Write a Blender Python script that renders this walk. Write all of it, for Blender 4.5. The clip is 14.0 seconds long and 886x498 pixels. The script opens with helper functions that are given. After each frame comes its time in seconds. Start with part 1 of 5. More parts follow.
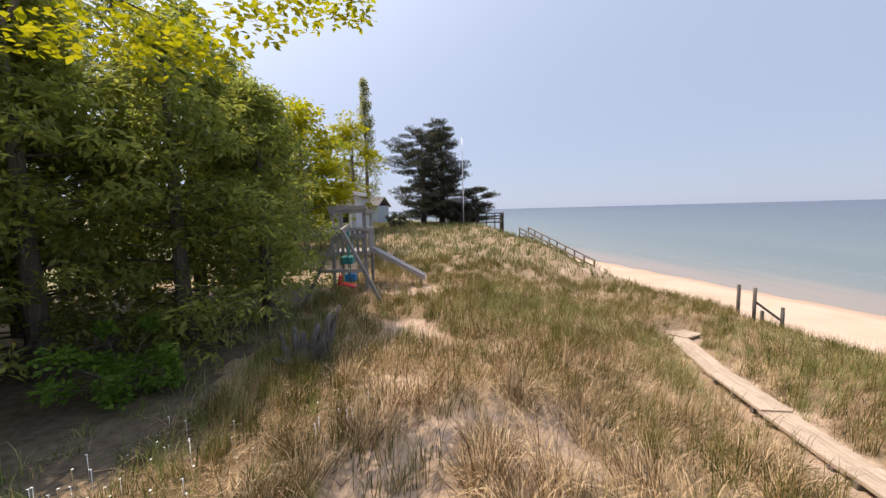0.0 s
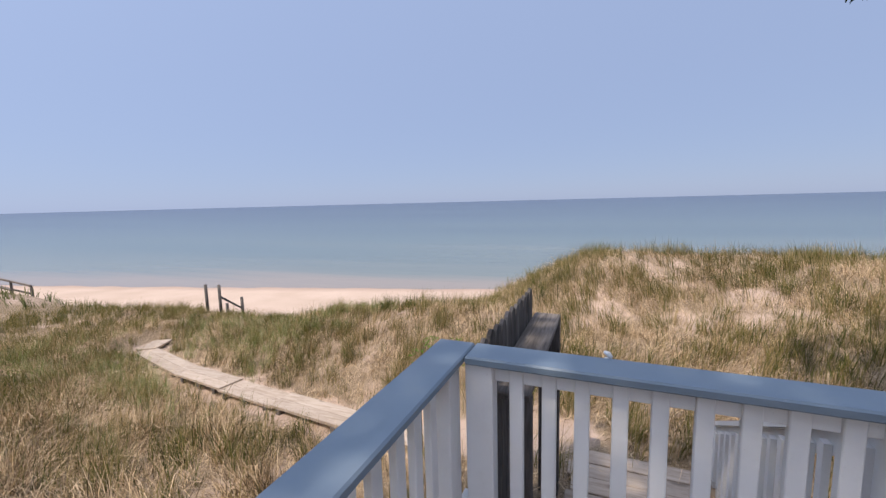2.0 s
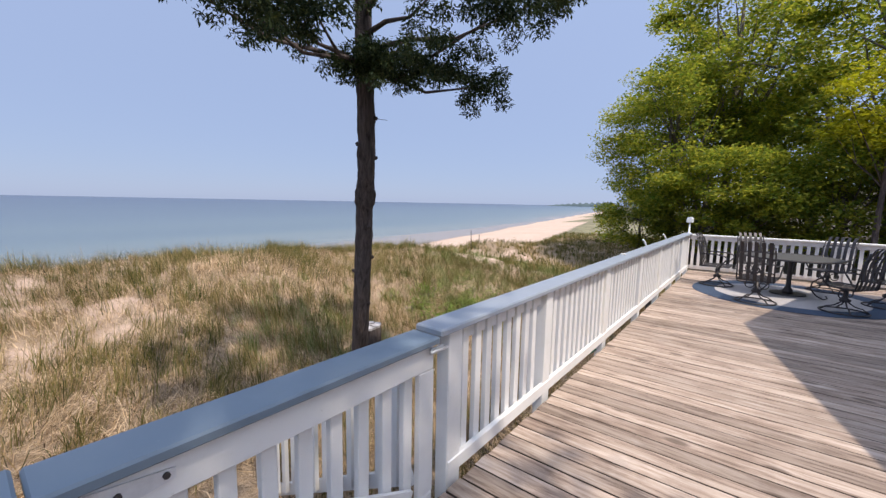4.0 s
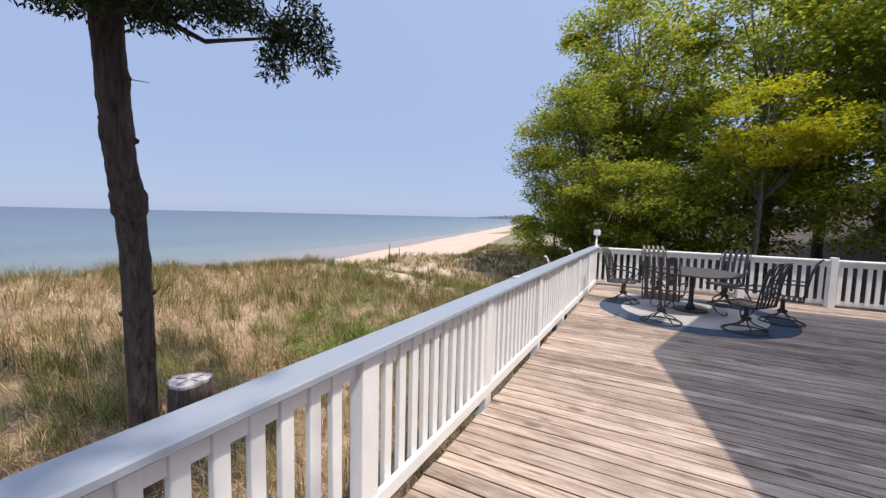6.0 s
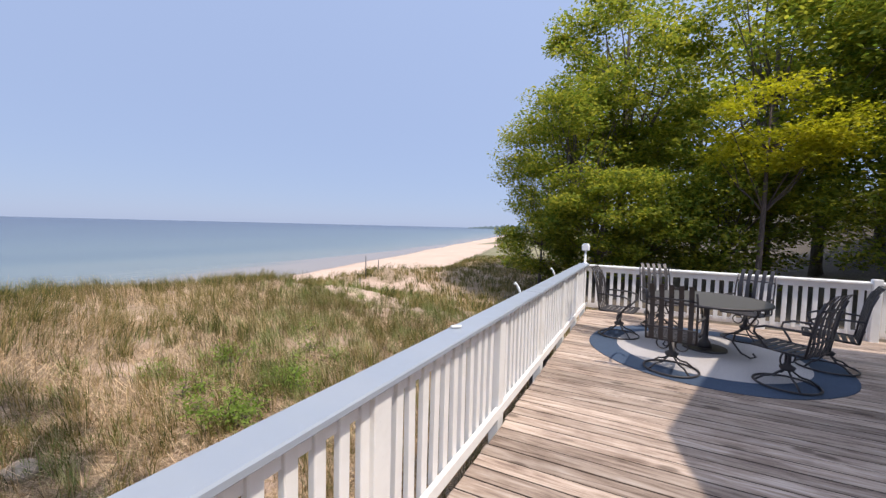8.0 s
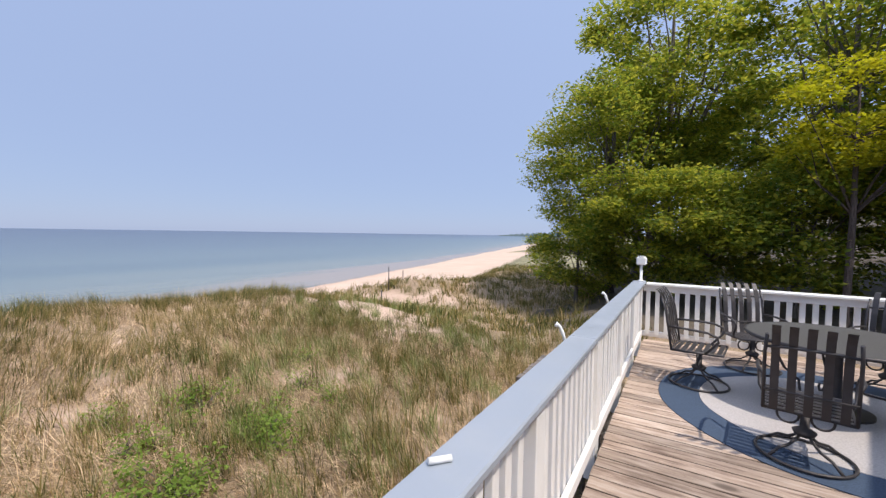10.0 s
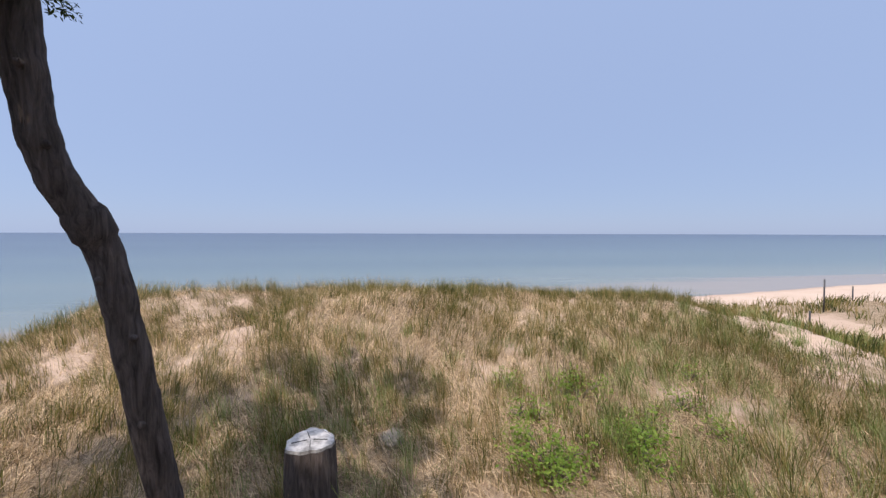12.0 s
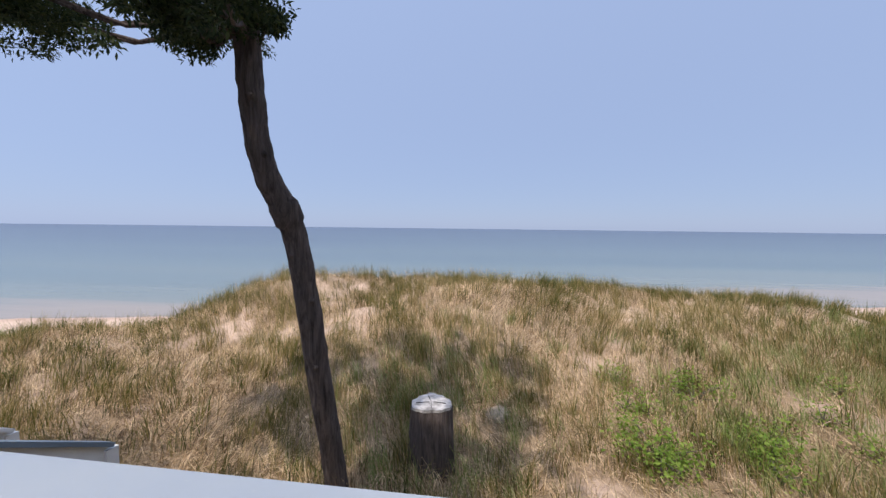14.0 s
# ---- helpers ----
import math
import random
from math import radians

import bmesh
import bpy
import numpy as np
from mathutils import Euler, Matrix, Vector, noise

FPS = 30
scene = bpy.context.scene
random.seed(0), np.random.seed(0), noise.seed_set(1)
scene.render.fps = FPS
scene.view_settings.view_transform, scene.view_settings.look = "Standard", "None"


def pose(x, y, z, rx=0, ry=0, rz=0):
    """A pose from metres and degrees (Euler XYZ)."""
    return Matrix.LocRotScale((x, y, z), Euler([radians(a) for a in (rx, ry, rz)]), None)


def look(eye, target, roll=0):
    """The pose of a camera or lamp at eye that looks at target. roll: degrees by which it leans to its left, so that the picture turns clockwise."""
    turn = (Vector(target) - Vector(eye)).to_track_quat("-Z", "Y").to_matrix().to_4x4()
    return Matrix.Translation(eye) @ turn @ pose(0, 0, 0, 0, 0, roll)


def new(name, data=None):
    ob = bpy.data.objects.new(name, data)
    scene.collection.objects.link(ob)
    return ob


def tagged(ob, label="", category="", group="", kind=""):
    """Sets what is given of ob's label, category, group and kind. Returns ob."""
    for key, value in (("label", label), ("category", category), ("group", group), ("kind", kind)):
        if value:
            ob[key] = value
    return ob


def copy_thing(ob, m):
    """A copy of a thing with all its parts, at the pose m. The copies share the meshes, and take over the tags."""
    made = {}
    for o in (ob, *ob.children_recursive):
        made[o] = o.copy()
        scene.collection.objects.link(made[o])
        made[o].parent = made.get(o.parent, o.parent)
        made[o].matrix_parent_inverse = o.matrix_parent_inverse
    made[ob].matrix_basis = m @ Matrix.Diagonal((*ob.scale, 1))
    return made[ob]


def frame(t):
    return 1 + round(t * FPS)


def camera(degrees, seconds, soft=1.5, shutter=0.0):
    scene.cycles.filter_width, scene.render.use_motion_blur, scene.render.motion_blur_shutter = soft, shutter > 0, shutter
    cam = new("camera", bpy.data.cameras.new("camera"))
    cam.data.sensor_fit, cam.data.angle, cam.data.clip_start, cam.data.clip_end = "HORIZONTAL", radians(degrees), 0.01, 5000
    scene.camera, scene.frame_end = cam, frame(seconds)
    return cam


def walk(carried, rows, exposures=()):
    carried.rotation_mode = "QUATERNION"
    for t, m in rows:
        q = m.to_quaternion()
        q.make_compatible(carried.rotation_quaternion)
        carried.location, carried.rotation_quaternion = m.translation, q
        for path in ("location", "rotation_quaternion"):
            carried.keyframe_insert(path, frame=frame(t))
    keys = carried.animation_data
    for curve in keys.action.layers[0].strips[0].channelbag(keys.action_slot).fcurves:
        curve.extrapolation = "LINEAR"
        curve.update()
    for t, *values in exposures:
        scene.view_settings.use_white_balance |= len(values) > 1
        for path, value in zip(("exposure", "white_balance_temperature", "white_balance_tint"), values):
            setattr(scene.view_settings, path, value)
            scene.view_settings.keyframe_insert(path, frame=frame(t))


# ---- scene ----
from math import sin, cos, pi, atan2

# camera: seconds, x, y, z, yaw, pitch, roll to the left
cam = camera(97.1, 14.0, soft=1.4)
PATH = [
    (0, -0.061, -0.108, 1.582, 0.18, -5.70, -1.48),
    (0.5, -0.034, -0.203, 1.589, -17.98, -6.07, -1.11),
    (1, 0.019, -0.280, 1.623, -35.91, -6.55, -0.98),
    (1.5, 0.078, -0.490, 1.636, -52.48, -6.74, -1.00),
    (2, 0.129, -0.728, 1.628, -67.45, -6.87, -1.45),
    (2.5, 0.209, -0.932, 1.602, -83.24, -7.12, -1.58),
    (3, 0.265, -1.117, 1.616, -102.48, -7.57, -0.37),
    (3.5, 0.411, -1.355, 1.602, -123.33, -6.99, 0.73),
    (4, 0.505, -1.700, 1.612, -141.61, -6.76, 1.10),
    (4.2, 0.500, -1.843, 1.604, -148.14, -6.79, 1.12),
    (6.5, 0.614, -3.650, 1.611, -152.58, -4.68, 1.45),
    (7, 0.744, -4.097, 1.613, -153.81, -4.70, 1.47),
    (7.5, 0.725, -4.446, 1.622, -153.70, -4.43, 1.29),
    (8, 0.746, -4.924, 1.646, -152.95, -3.29, 1.42),
    (8.2, 0.747, -5.084, 1.657, -152.18, -2.91, 1.71),
    (10.3, 1.313, -6.383, 1.680, -146.53, -1.81, 0.31),
    (10.5, 1.360, -6.436, 1.670, -141.14, -1.91, 0.93),
    (11, 1.405, -6.625, 1.627, -123.37, -1.89, 1.03),
    (11.5, 1.512, -6.565, 1.627, -108.18, -2.48, 0.84),
    (12, 1.449, -6.506, 1.608, -96.30, -2.32, 0.15),
    (12.5, 1.441, -6.386, 1.601, -89.01, -2.23, -0.06),
    (13, 1.427, -6.293, 1.590, -84.34, -2.03, 0.11),
    (13.5, 1.326, -6.150, 1.589, -83.80, -2.73, 0.37),
    (14, 1.072, -6.322, 1.549, -82.38, -3.07, 0.69),
]


def eye_pose(x, y, z, yaw, pitch, roll):
    a, b = radians(yaw), radians(pitch)
    ahead = Vector((-sin(a) * cos(b), cos(a) * cos(b), sin(b)))
    e = Vector((x, y, z))
    return look(e, e + ahead, roll)


walk(cam, [(t, eye_pose(*p)) for t, *p in PATH], exposures=[(0, 0.3, 7600, 13), (0.8, 0.13, 7200, 13), (2.0, 0.05, 6600, 13), (4.0, 0.18, 6600, 13), (9.0, 0.24, 6600, 13), (11.0, 0.16, 6500, 12), (14, 0.13, 6500, 12)])

# ---- sky and sun ----
SUN_EL, SUN_AZ = radians(60), atan2(-0.93, 0.37)
world = bpy.data.worlds.new("world")
scene.world = world
world.use_nodes = True
wn = world.node_tree.nodes
sky = wn.new("ShaderNodeTexSky")
sky.sky_type = "NISHITA"
sky.sun_disc = False
sky.sun_elevation, sky.sun_rotation = SUN_EL, SUN_AZ
sky.air_density, sky.dust_density, sky.ozone_density = 1.0, 0.4, 2.0
haze = wn.new("ShaderNodeMix")
haze.data_type = "RGBA"
haze.inputs[0].default_value = 0.88
# bright haze gathers round the sun
to_sun = Vector((sin(SUN_AZ) * cos(SUN_EL), cos(SUN_AZ) * cos(SUN_EL), sin(SUN_EL)))


def sky_math(how, a, b):
    n = wn.new("ShaderNodeMath")
    n.operation = how
    for k, v in enumerate((a, b)):
        if isinstance(v, bpy.types.NodeSocket):
            world.node_tree.links.new(v, n.inputs[k])
        else:
            n.inputs[k].default_value = v
    return n.outputs[0]


def sky_vector(how, a, scale=None, b=None):
    n = wn.new("ShaderNodeVectorMath")
    n.operation = how
    for v, sock in ((a, n.inputs[0]), (b, n.inputs[1]), (scale, n.inputs[3])):
        if isinstance(v, bpy.types.NodeSocket):
            world.node_tree.links.new(v, sock)
        elif v is not None:
            sock.default_value = v
    return n


towards = sky_vector("DOT_PRODUCT", wn.new("ShaderNodeTexCoord").outputs["Generated"], b=tuple(to_sun)).outputs["Value"]
even = sky_vector("SCALE", (2.45, 3.18, 4.88), sky_math("ADD", 0.97, sky_math("MULTIPLY", towards, 0.25))).outputs[0]
glow = sky_vector("SCALE", (4.4, 4.6, 5.0), sky_math("MULTIPLY", 1.7, sky_math("POWER", sky_math("MAXIMUM", towards, 0.0), 4.0))).outputs[0]
world.node_tree.links.new(sky_vector("ADD", even, b=glow).outputs[0], haze.inputs[7])
world.node_tree.links.new(sky.outputs[0], haze.inputs[6])
world.node_tree.links.new(haze.outputs[2], wn["Background"].inputs[0])
wn["Background"].inputs[1].default_value = 0.15
sun = new("sun", bpy.data.lights.new("sun", "SUN"))
sun.data.energy, sun.data.angle, sun.data.color = 3.5, radians(0.53), (1.0, 0.92, 0.80)
sun.matrix_world = look(to_sun * 60, (0, 0, 0))


# ---- materials ----
class Nodes:
    """A short way to write a node material."""

    def __init__(self, name, rough=0.6, metal=0.0, spec=0.5):
        self.m = bpy.data.materials.new(name)
        self.m.use_nodes = True
        self.t = self.m.node_tree
        self.b = self.t.nodes["Principled BSDF"]
        self.b.inputs["Roughness"].default_value = rough
        self.b.inputs["Metallic"].default_value = metal
        self.b.inputs["Specular IOR Level"].default_value = spec

    def put(self, sock, v):
        if isinstance(v, bpy.types.NodeSocket):
            self.t.links.new(v, sock)
        elif isinstance(v, tuple) and len(v) == 3 and len(sock.default_value) == 4:
            sock.default_value = (*v, 1)
        else:
            sock.default_value = v

    def node(self, kind, **ins):
        n = self.t.nodes.new(kind)
        for k, v in ins.items():
            self.put(n.inputs[k.replace("_", " ")], v)
        return n

    def coords(self, scale=(1, 1, 1), out="Object"):
        c = self.t.nodes.new("ShaderNodeTexCoord")
        mp = self.node("ShaderNodeMapping", Vector=c.outputs[out])
        mp.inputs["Scale"].default_value = scale
        return mp.outputs[0]

    def noise(self, vec, scale, detail=4.0, rough=0.55, dist=0.0):
        n = self.node("ShaderNodeTexNoise", Vector=vec, Scale=scale, Detail=detail, Roughness=rough, Distortion=dist)
        return n.outputs[0]

    def ramp(self, fac, stops):
        r = self.t.nodes.new("ShaderNodeValToRGB")
        el = r.color_ramp.elements
        while len(el) < len(stops):
            el.new(0.5)
        for e, (p, c) in zip(el, stops):
            e.position = p
            e.color = (*c, 1) if isinstance(c, tuple) else (c, c, c, 1)
        self.t.links.new(fac, r.inputs[0])
        return r.outputs[0]

    def mix(self, fac, a, b, how="MIX"):
        n = self.t.nodes.new("ShaderNodeMix")
        n.data_type, n.blend_type = "RGBA", how
        self.put(n.inputs[0], fac)
        self.put(n.inputs[6], a)
        self.put(n.inputs[7], b)
        return n.outputs[2]

    def math(self, how, a, b=0.0):
        n = self.t.nodes.new("ShaderNodeMath")
        n.operation = how
        self.put(n.inputs[0], a)
        self.put(n.inputs[1], b)
        return n.outputs[0]

    def colour(self, c):
        self.put(self.b.inputs["Base Color"], c)
        return self

    def bump(self, h, strength=0.3, dist=0.01):
        n = self.node("ShaderNodeBump", Height=h, Strength=strength, Distance=dist)
        self.t.links.new(n.outputs[0], self.b.inputs["Normal"])
        return self

    def island(self):
        return self.t.nodes.new("ShaderNodeNewGeometry").outputs["Random Per Island"]

    def rand(self):
        return self.t.nodes.new("ShaderNodeObjectInfo").outputs["Random"]

    def translucent(self, colour, amount):
        tr = self.node("ShaderNodeBsdfTranslucent", Color=colour)
        mx = self.node("ShaderNodeMixShader", Fac=amount)
        self.t.links.new(self.b.outputs[0], mx.inputs[1])
        self.t.links.new(tr.outputs[0], mx.inputs[2])
        self.t.links.new(mx.outputs[0], self.t.nodes["Material Output"].inputs[0])
        return self


def from_shore(k):
    """Metres inland from the waterline, below zero over the lake."""
    c = k.node("ShaderNodeSeparateXYZ", Vector=k.coords())
    return k.math("SUBTRACT", 26.3, k.math("ADD", c.outputs[0], k.math("MULTIPLY", c.outputs[1], 0.25)))


def mat_sand():
    k = Nodes("sand", 0.95, spec=0.15)
    v = k.coords()
    big, fine = k.noise(v, 0.35, 5), k.noise(v, 60, 3)
    c = k.ramp(big, [(0.3, (0.56, 0.415, 0.315)), (0.7, (0.66, 0.50, 0.39))])
    c = k.mix(0.25, c, k.ramp(fine, [(0.35, 0.55), (0.65, 1.0)]), "MULTIPLY")
    wet = k.ramp(k.math("ADD", k.math("MULTIPLY", from_shore(k), 0.25), k.math("MULTIPLY", k.noise(v, 0.5, 3), 0.3)), [(0.1, 1.0), (0.55, 0.0)])
    k.colour(k.mix(wet, c, (0.42, 0.29, 0.225)))
    h = k.math("ADD", k.math("MULTIPLY", k.noise(v, 3, 6, 0.6), 1.0), k.math("MULTIPLY", fine, 0.1))
    return k.bump(h, 0.6, 0.07).m


def mat_dune():
    """Sand with dead litter and thatch where the grass stands."""
    k = Nodes("dune_ground", 0.95, spec=0.1)
    v = k.coords()
    big, mid = k.noise(v, 0.5, 5, 0.6), k.noise(v, 3.5, 5, 0.65)
    fine = k.math("ADD", k.math("MULTIPLY", k.noise(v, 45, 4, 0.7, 1.5), 0.5), k.math("MULTIPLY", k.noise(k.coords((150, 30, 60)), 1.0, 4, 0.7, 2.5), 0.5))
    sand = k.mix(0.35, k.ramp(big, [(0.3, (0.54, 0.39, 0.295)), (0.7, (0.64, 0.48, 0.375))]), k.ramp(fine, [(0.3, 0.5), (0.65, 1.0)]), "MULTIPLY")
    litter = k.ramp(fine, [(0.36, (0.07, 0.05, 0.03)), (0.5, (0.31, 0.225, 0.145)), (0.64, (0.62, 0.47, 0.34))])
    cover = k.t.nodes.new("ShaderNodeAttribute")
    cover.attribute_name = "thatch"
    f = k.ramp(k.math("ADD", cover.outputs["Fac"], k.math("MULTIPLY", k.math("SUBTRACT", mid, 0.5), 0.9)), [(0.25, 0.0), (0.55, 1.0)])
    k.colour(k.mix(f, sand, litter))
    h = k.math("ADD", mid, k.math("MULTIPLY", fine, 0.25))
    return k.bump(h, 0.7, 0.08).m


def mat_wood(name, dark, mid, light, along=0, rough=0.85, tone=0.35):
    """Weathered wood with grain along one axis of its object, knots and stains."""
    k = Nodes(name, rough, spec=0.25)
    sh = k.node("ShaderNodeCombineXYZ", X=k.math("MULTIPLY", k.rand(), 57.0), Y=k.math("MULTIPLY", k.rand(), 31.0))

    def moved(scale):
        a = k.node("ShaderNodeVectorMath", Vector=k.coords(scale))
        a.operation = "ADD"
        k.t.links.new(sh.outputs[0], a.inputs[1])
        return a.outputs[0]

    s1, s2 = [34, 34, 34], [9, 9, 9]
    s1[along], s2[along] = 2.6, 1.1
    fine, broad = k.noise(moved(tuple(s1)), 1.0, 8, 0.7, 0.5), k.noise(moved(tuple(s2)), 1.0, 4, 0.6, 1.2)
    s3 = [7, 7, 7]
    s3[along] = 3.2
    vor = k.node("ShaderNodeTexVoronoi", Vector=moved(tuple(s3)), Scale=0.55)
    knot = k.ramp(vor.outputs[0], [(0.0, 1.0), (0.10, 0.85), (0.17, 0.0)])
    g = k.math("ADD", k.math("MULTIPLY", fine, 0.62), k.math("MULTIPLY", broad, 0.38))
    c = k.ramp(g, [(0.36, dark), (0.50, mid), (0.66, light)])
    st = k.noise(moved((1.1, 1.1, 1.1)), 1.2, 5, 0.65)
    c = k.mix(k.ramp(st, [(0.50, 0.0), (0.72, 0.6)]), c, dark)
    c = k.mix(k.math("MULTIPLY", knot, 0.75), c, tuple(v * 0.55 for v in dark))
    k.colour(k.mix(1.0, c, k.ramp(k.rand(), [(0.0, 1.0 - tone), (0.45, 1.0 - tone * 0.35), (1.0, 1.0)]), "MULTIPLY"))
    return k.bump(g, 0.6, 0.004).m


def mat_paint(name, col, worn, rough=0.5, dirt=0.25):
    k = Nodes(name, rough, spec=0.4)
    v = k.coords()
    st = k.noise(v, 3.0, 6, 0.65)
    fl = k.noise(v, 38.0, 4, 0.7)
    c = k.mix(k.ramp(st, [(0.45, 0.0), (0.8, dirt)]), col, worn)
    c = k.mix(k.ramp(fl, [(0.66, 0.0), (0.74, dirt * 1.4)]), c, worn)
    k.colour(c)
    k.put(k.b.inputs["Roughness"], k.ramp(st, [(0.3, rough - 0.1), (0.8, rough + 0.2)]))
    return k.bump(k.noise(k.coords((6, 6, 60)), 2, 4), 0.12, 0.003).m


def mat_plain(name, col, rough=0.5, metal=0.0, vary=0.15, scale=12.0):
    k = Nodes(name, rough, metal)
    n = k.noise(k.coords(), scale, 5, 0.6)
    d = tuple(c * (1 - vary) for c in col)
    b = tuple(min(1.0, c * (1 + vary)) for c in col)
    k.colour(k.ramp(n, [(0.3, d), (0.7, b)]))
    return k.bump(n, 0.15, 0.003).m


def mat_leaf(name, stops, trans, amount=0.35, scale=0.5):
    k = Nodes(name, 0.6, spec=0.15)
    f = k.math("ADD", k.math("MULTIPLY", k.island(), 0.6), k.math("MULTIPLY", k.noise(k.coords(), scale, 3), 0.4))
    k.colour(k.ramp(f, stops))
    return k.translucent(k.ramp(f, trans), amount).m


def mat_grass(name, stops, gain, shift, trans):
    """Blades that differ one by one and by stretches of the dune."""
    k = Nodes(name, 0.7, spec=0.2)
    v = k.coords()
    wet = k.math("ADD", k.math("MULTIPLY", k.noise(v, 0.33, 4, 0.6), 0.75), k.math("MULTIPLY", k.noise(v, 1.7, 3, 0.6), 0.45))
    f = k.math("ADD", k.math("MULTIPLY", k.island(), gain), k.math("ADD", wet, shift))
    c = k.ramp(f, stops)
    k.colour(c)
    return k.translucent(c, trans).m


def mat_bark(name, dark, light):
    k = Nodes(name, 0.95, spec=0.15)
    v = k.coords((26, 26, 3.2))
    g = k.noise(v, 1.0, 6, 0.7, 0.8)
    k.colour(k.ramp(g, [(0.3, dark), (0.7, light)]))
    return k.bump(g, 1.0, 0.03).m


def mat_water():
    """Lake water, paler and greener over the shallow bars."""
    k = Nodes("lake_water", 0.25, spec=0.35)
    streak = k.noise(k.coords((0.05, 0.004, 1)), 1.0, 5, 0.65)
    off = k.math("MULTIPLY", from_shore(k), -1.0)
    d = k.math("DIVIDE", off, k.math("ADD", off, 60.0))
    d = k.math("ADD", d, k.math("MULTIPLY", k.math("SUBTRACT", streak, 0.5), 0.75))
    k.colour(k.ramp(d, [(0.02, (0.30, 0.25, 0.20)), (0.10, (0.19, 0.21, 0.185)), (0.35, (0.125, 0.165, 0.165)), (0.65, (0.085, 0.12, 0.14)), (0.95, (0.038, 0.056, 0.092))]))
    n1 = k.noise(k.coords((1, 0.35, 1)), 0.9, 4, 0.6)
    return k.bump(n1, 0.35, 0.12).m


FARGRASS = mat_plain("far_dune_grass", (0.23, 0.205, 0.11), 0.95, 0, 0.45, 0.8)
LITTER = mat_plain("leaf_litter", (0.11, 0.085, 0.06), 0.95, 0, 0.5, 9)
SAND, DUNE, WATER = mat_sand(), mat_dune(), mat_water()
GRASS = mat_grass("green_grass", [(0.16, (0.04, 0.054, 0.013)), (0.40, (0.135, 0.14, 0.034)), (0.56, (0.235, 0.195, 0.058)), (0.74, (0.40, 0.28, 0.125)), (0.98, (0.64, 0.49, 0.30))], 0.64, -0.44, 0.30)
HILLGRASS = mat_grass("hill_grass", [(0.16, (0.06, 0.085, 0.03)), (0.45, (0.17, 0.185, 0.07)), (0.7, (0.30, 0.28, 0.12)), (0.95, (0.5, 0.42, 0.24))], 0.6, -0.33, 0.25)
STRAW = mat_grass("straw_grass", [(0.12, (0.055, 0.036, 0.017)), (0.35, (0.19, 0.122, 0.058)), (0.6, (0.42, 0.285, 0.155)), (0.92, (0.78, 0.58, 0.37))], 0.95, -0.47, 0.12)
LUSH = mat_grass("fresh_grass", [(0.16, (0.07, 0.12, 0.03)), (0.45, (0.19, 0.25, 0.07)), (0.7, (0.33, 0.35, 0.13)), (0.95, (0.62, 0.53, 0.33))], 0.6, -0.3, 0.35)
DECK = mat_wood("deck_wood", (0.17, 0.115, 0.088), (0.50, 0.38, 0.30), (0.74, 0.62, 0.525), 0, tone=0.46)
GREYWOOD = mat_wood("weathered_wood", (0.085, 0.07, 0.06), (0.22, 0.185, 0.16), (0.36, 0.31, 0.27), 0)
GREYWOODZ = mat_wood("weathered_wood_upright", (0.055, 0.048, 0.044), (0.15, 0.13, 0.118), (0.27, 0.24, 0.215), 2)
# near-black brown that paints the shade of the gaps between deck boards
GAPSHADE = mat_plain("board_gap_shade", (0.06, 0.045, 0.035), 0.95, 0, 0.3)
PALEWOOD = mat_wood("pale_board", (0.36, 0.27, 0.20), (0.52, 0.41, 0.32), (0.62, 0.51, 0.41), 1, tone=0.15)
WHITE = mat_paint("white_paint", (0.78, 0.765, 0.745), (0.47, 0.44, 0.40), 0.5, 0.3)
# darker than SLATE, for the caps at the gate, north edge and south handrail
DARKSLATE = mat_paint("slate_darker", (0.165, 0.215, 0.265), (0.30, 0.33, 0.36), 0.45, 0.3)
SLATE = mat_paint("slate_paint", (0.30, 0.335, 0.385), (0.42, 0.43, 0.44), 0.42, 0.3)
STEEL = mat_plain("galvanised_steel", (0.68, 0.68, 0.69), 0.45, 0.3)
IRON = mat_plain("dark_wrought_iron", (0.055, 0.05, 0.052), 0.5, 0.35)
TABLETOP = mat_plain("table_mesh_metal", (0.10, 0.095, 0.09), 0.55, 0.3, 0.3, 60)
NAVY = mat_plain("navy_rug", (0.045, 0.07, 0.115), 0.95, 0, 0.3, 90)
RUG = mat_plain("pale_rug", (0.43, 0.40, 0.39), 0.95, 0, 0.2, 70)
BARK = mat_bark("cedar_bark", (0.035, 0.027, 0.025), (0.165, 0.132, 0.12))
GREYBARK = mat_bark("grey_bark", (0.07, 0.06, 0.05), (0.24, 0.21, 0.18))
STUMPTOP = mat_plain("bleached_stump_top", (0.40, 0.375, 0.36), 0.95, 0, 0.55, 14)
CEDARLEAF = mat_leaf("cedar_foliage", [(0.2, (0.12, 0.15, 0.06)), (0.6, (0.23, 0.26, 0.09)), (0.9, (0.38, 0.38, 0.11))], [(0.2, (0.28, 0.36, 0.08)), (0.9, (0.62, 0.62, 0.13))], 0.5)
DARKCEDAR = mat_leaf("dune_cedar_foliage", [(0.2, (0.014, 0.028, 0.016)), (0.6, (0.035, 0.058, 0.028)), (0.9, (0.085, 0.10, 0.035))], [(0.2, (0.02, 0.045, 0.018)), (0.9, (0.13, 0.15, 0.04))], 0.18)
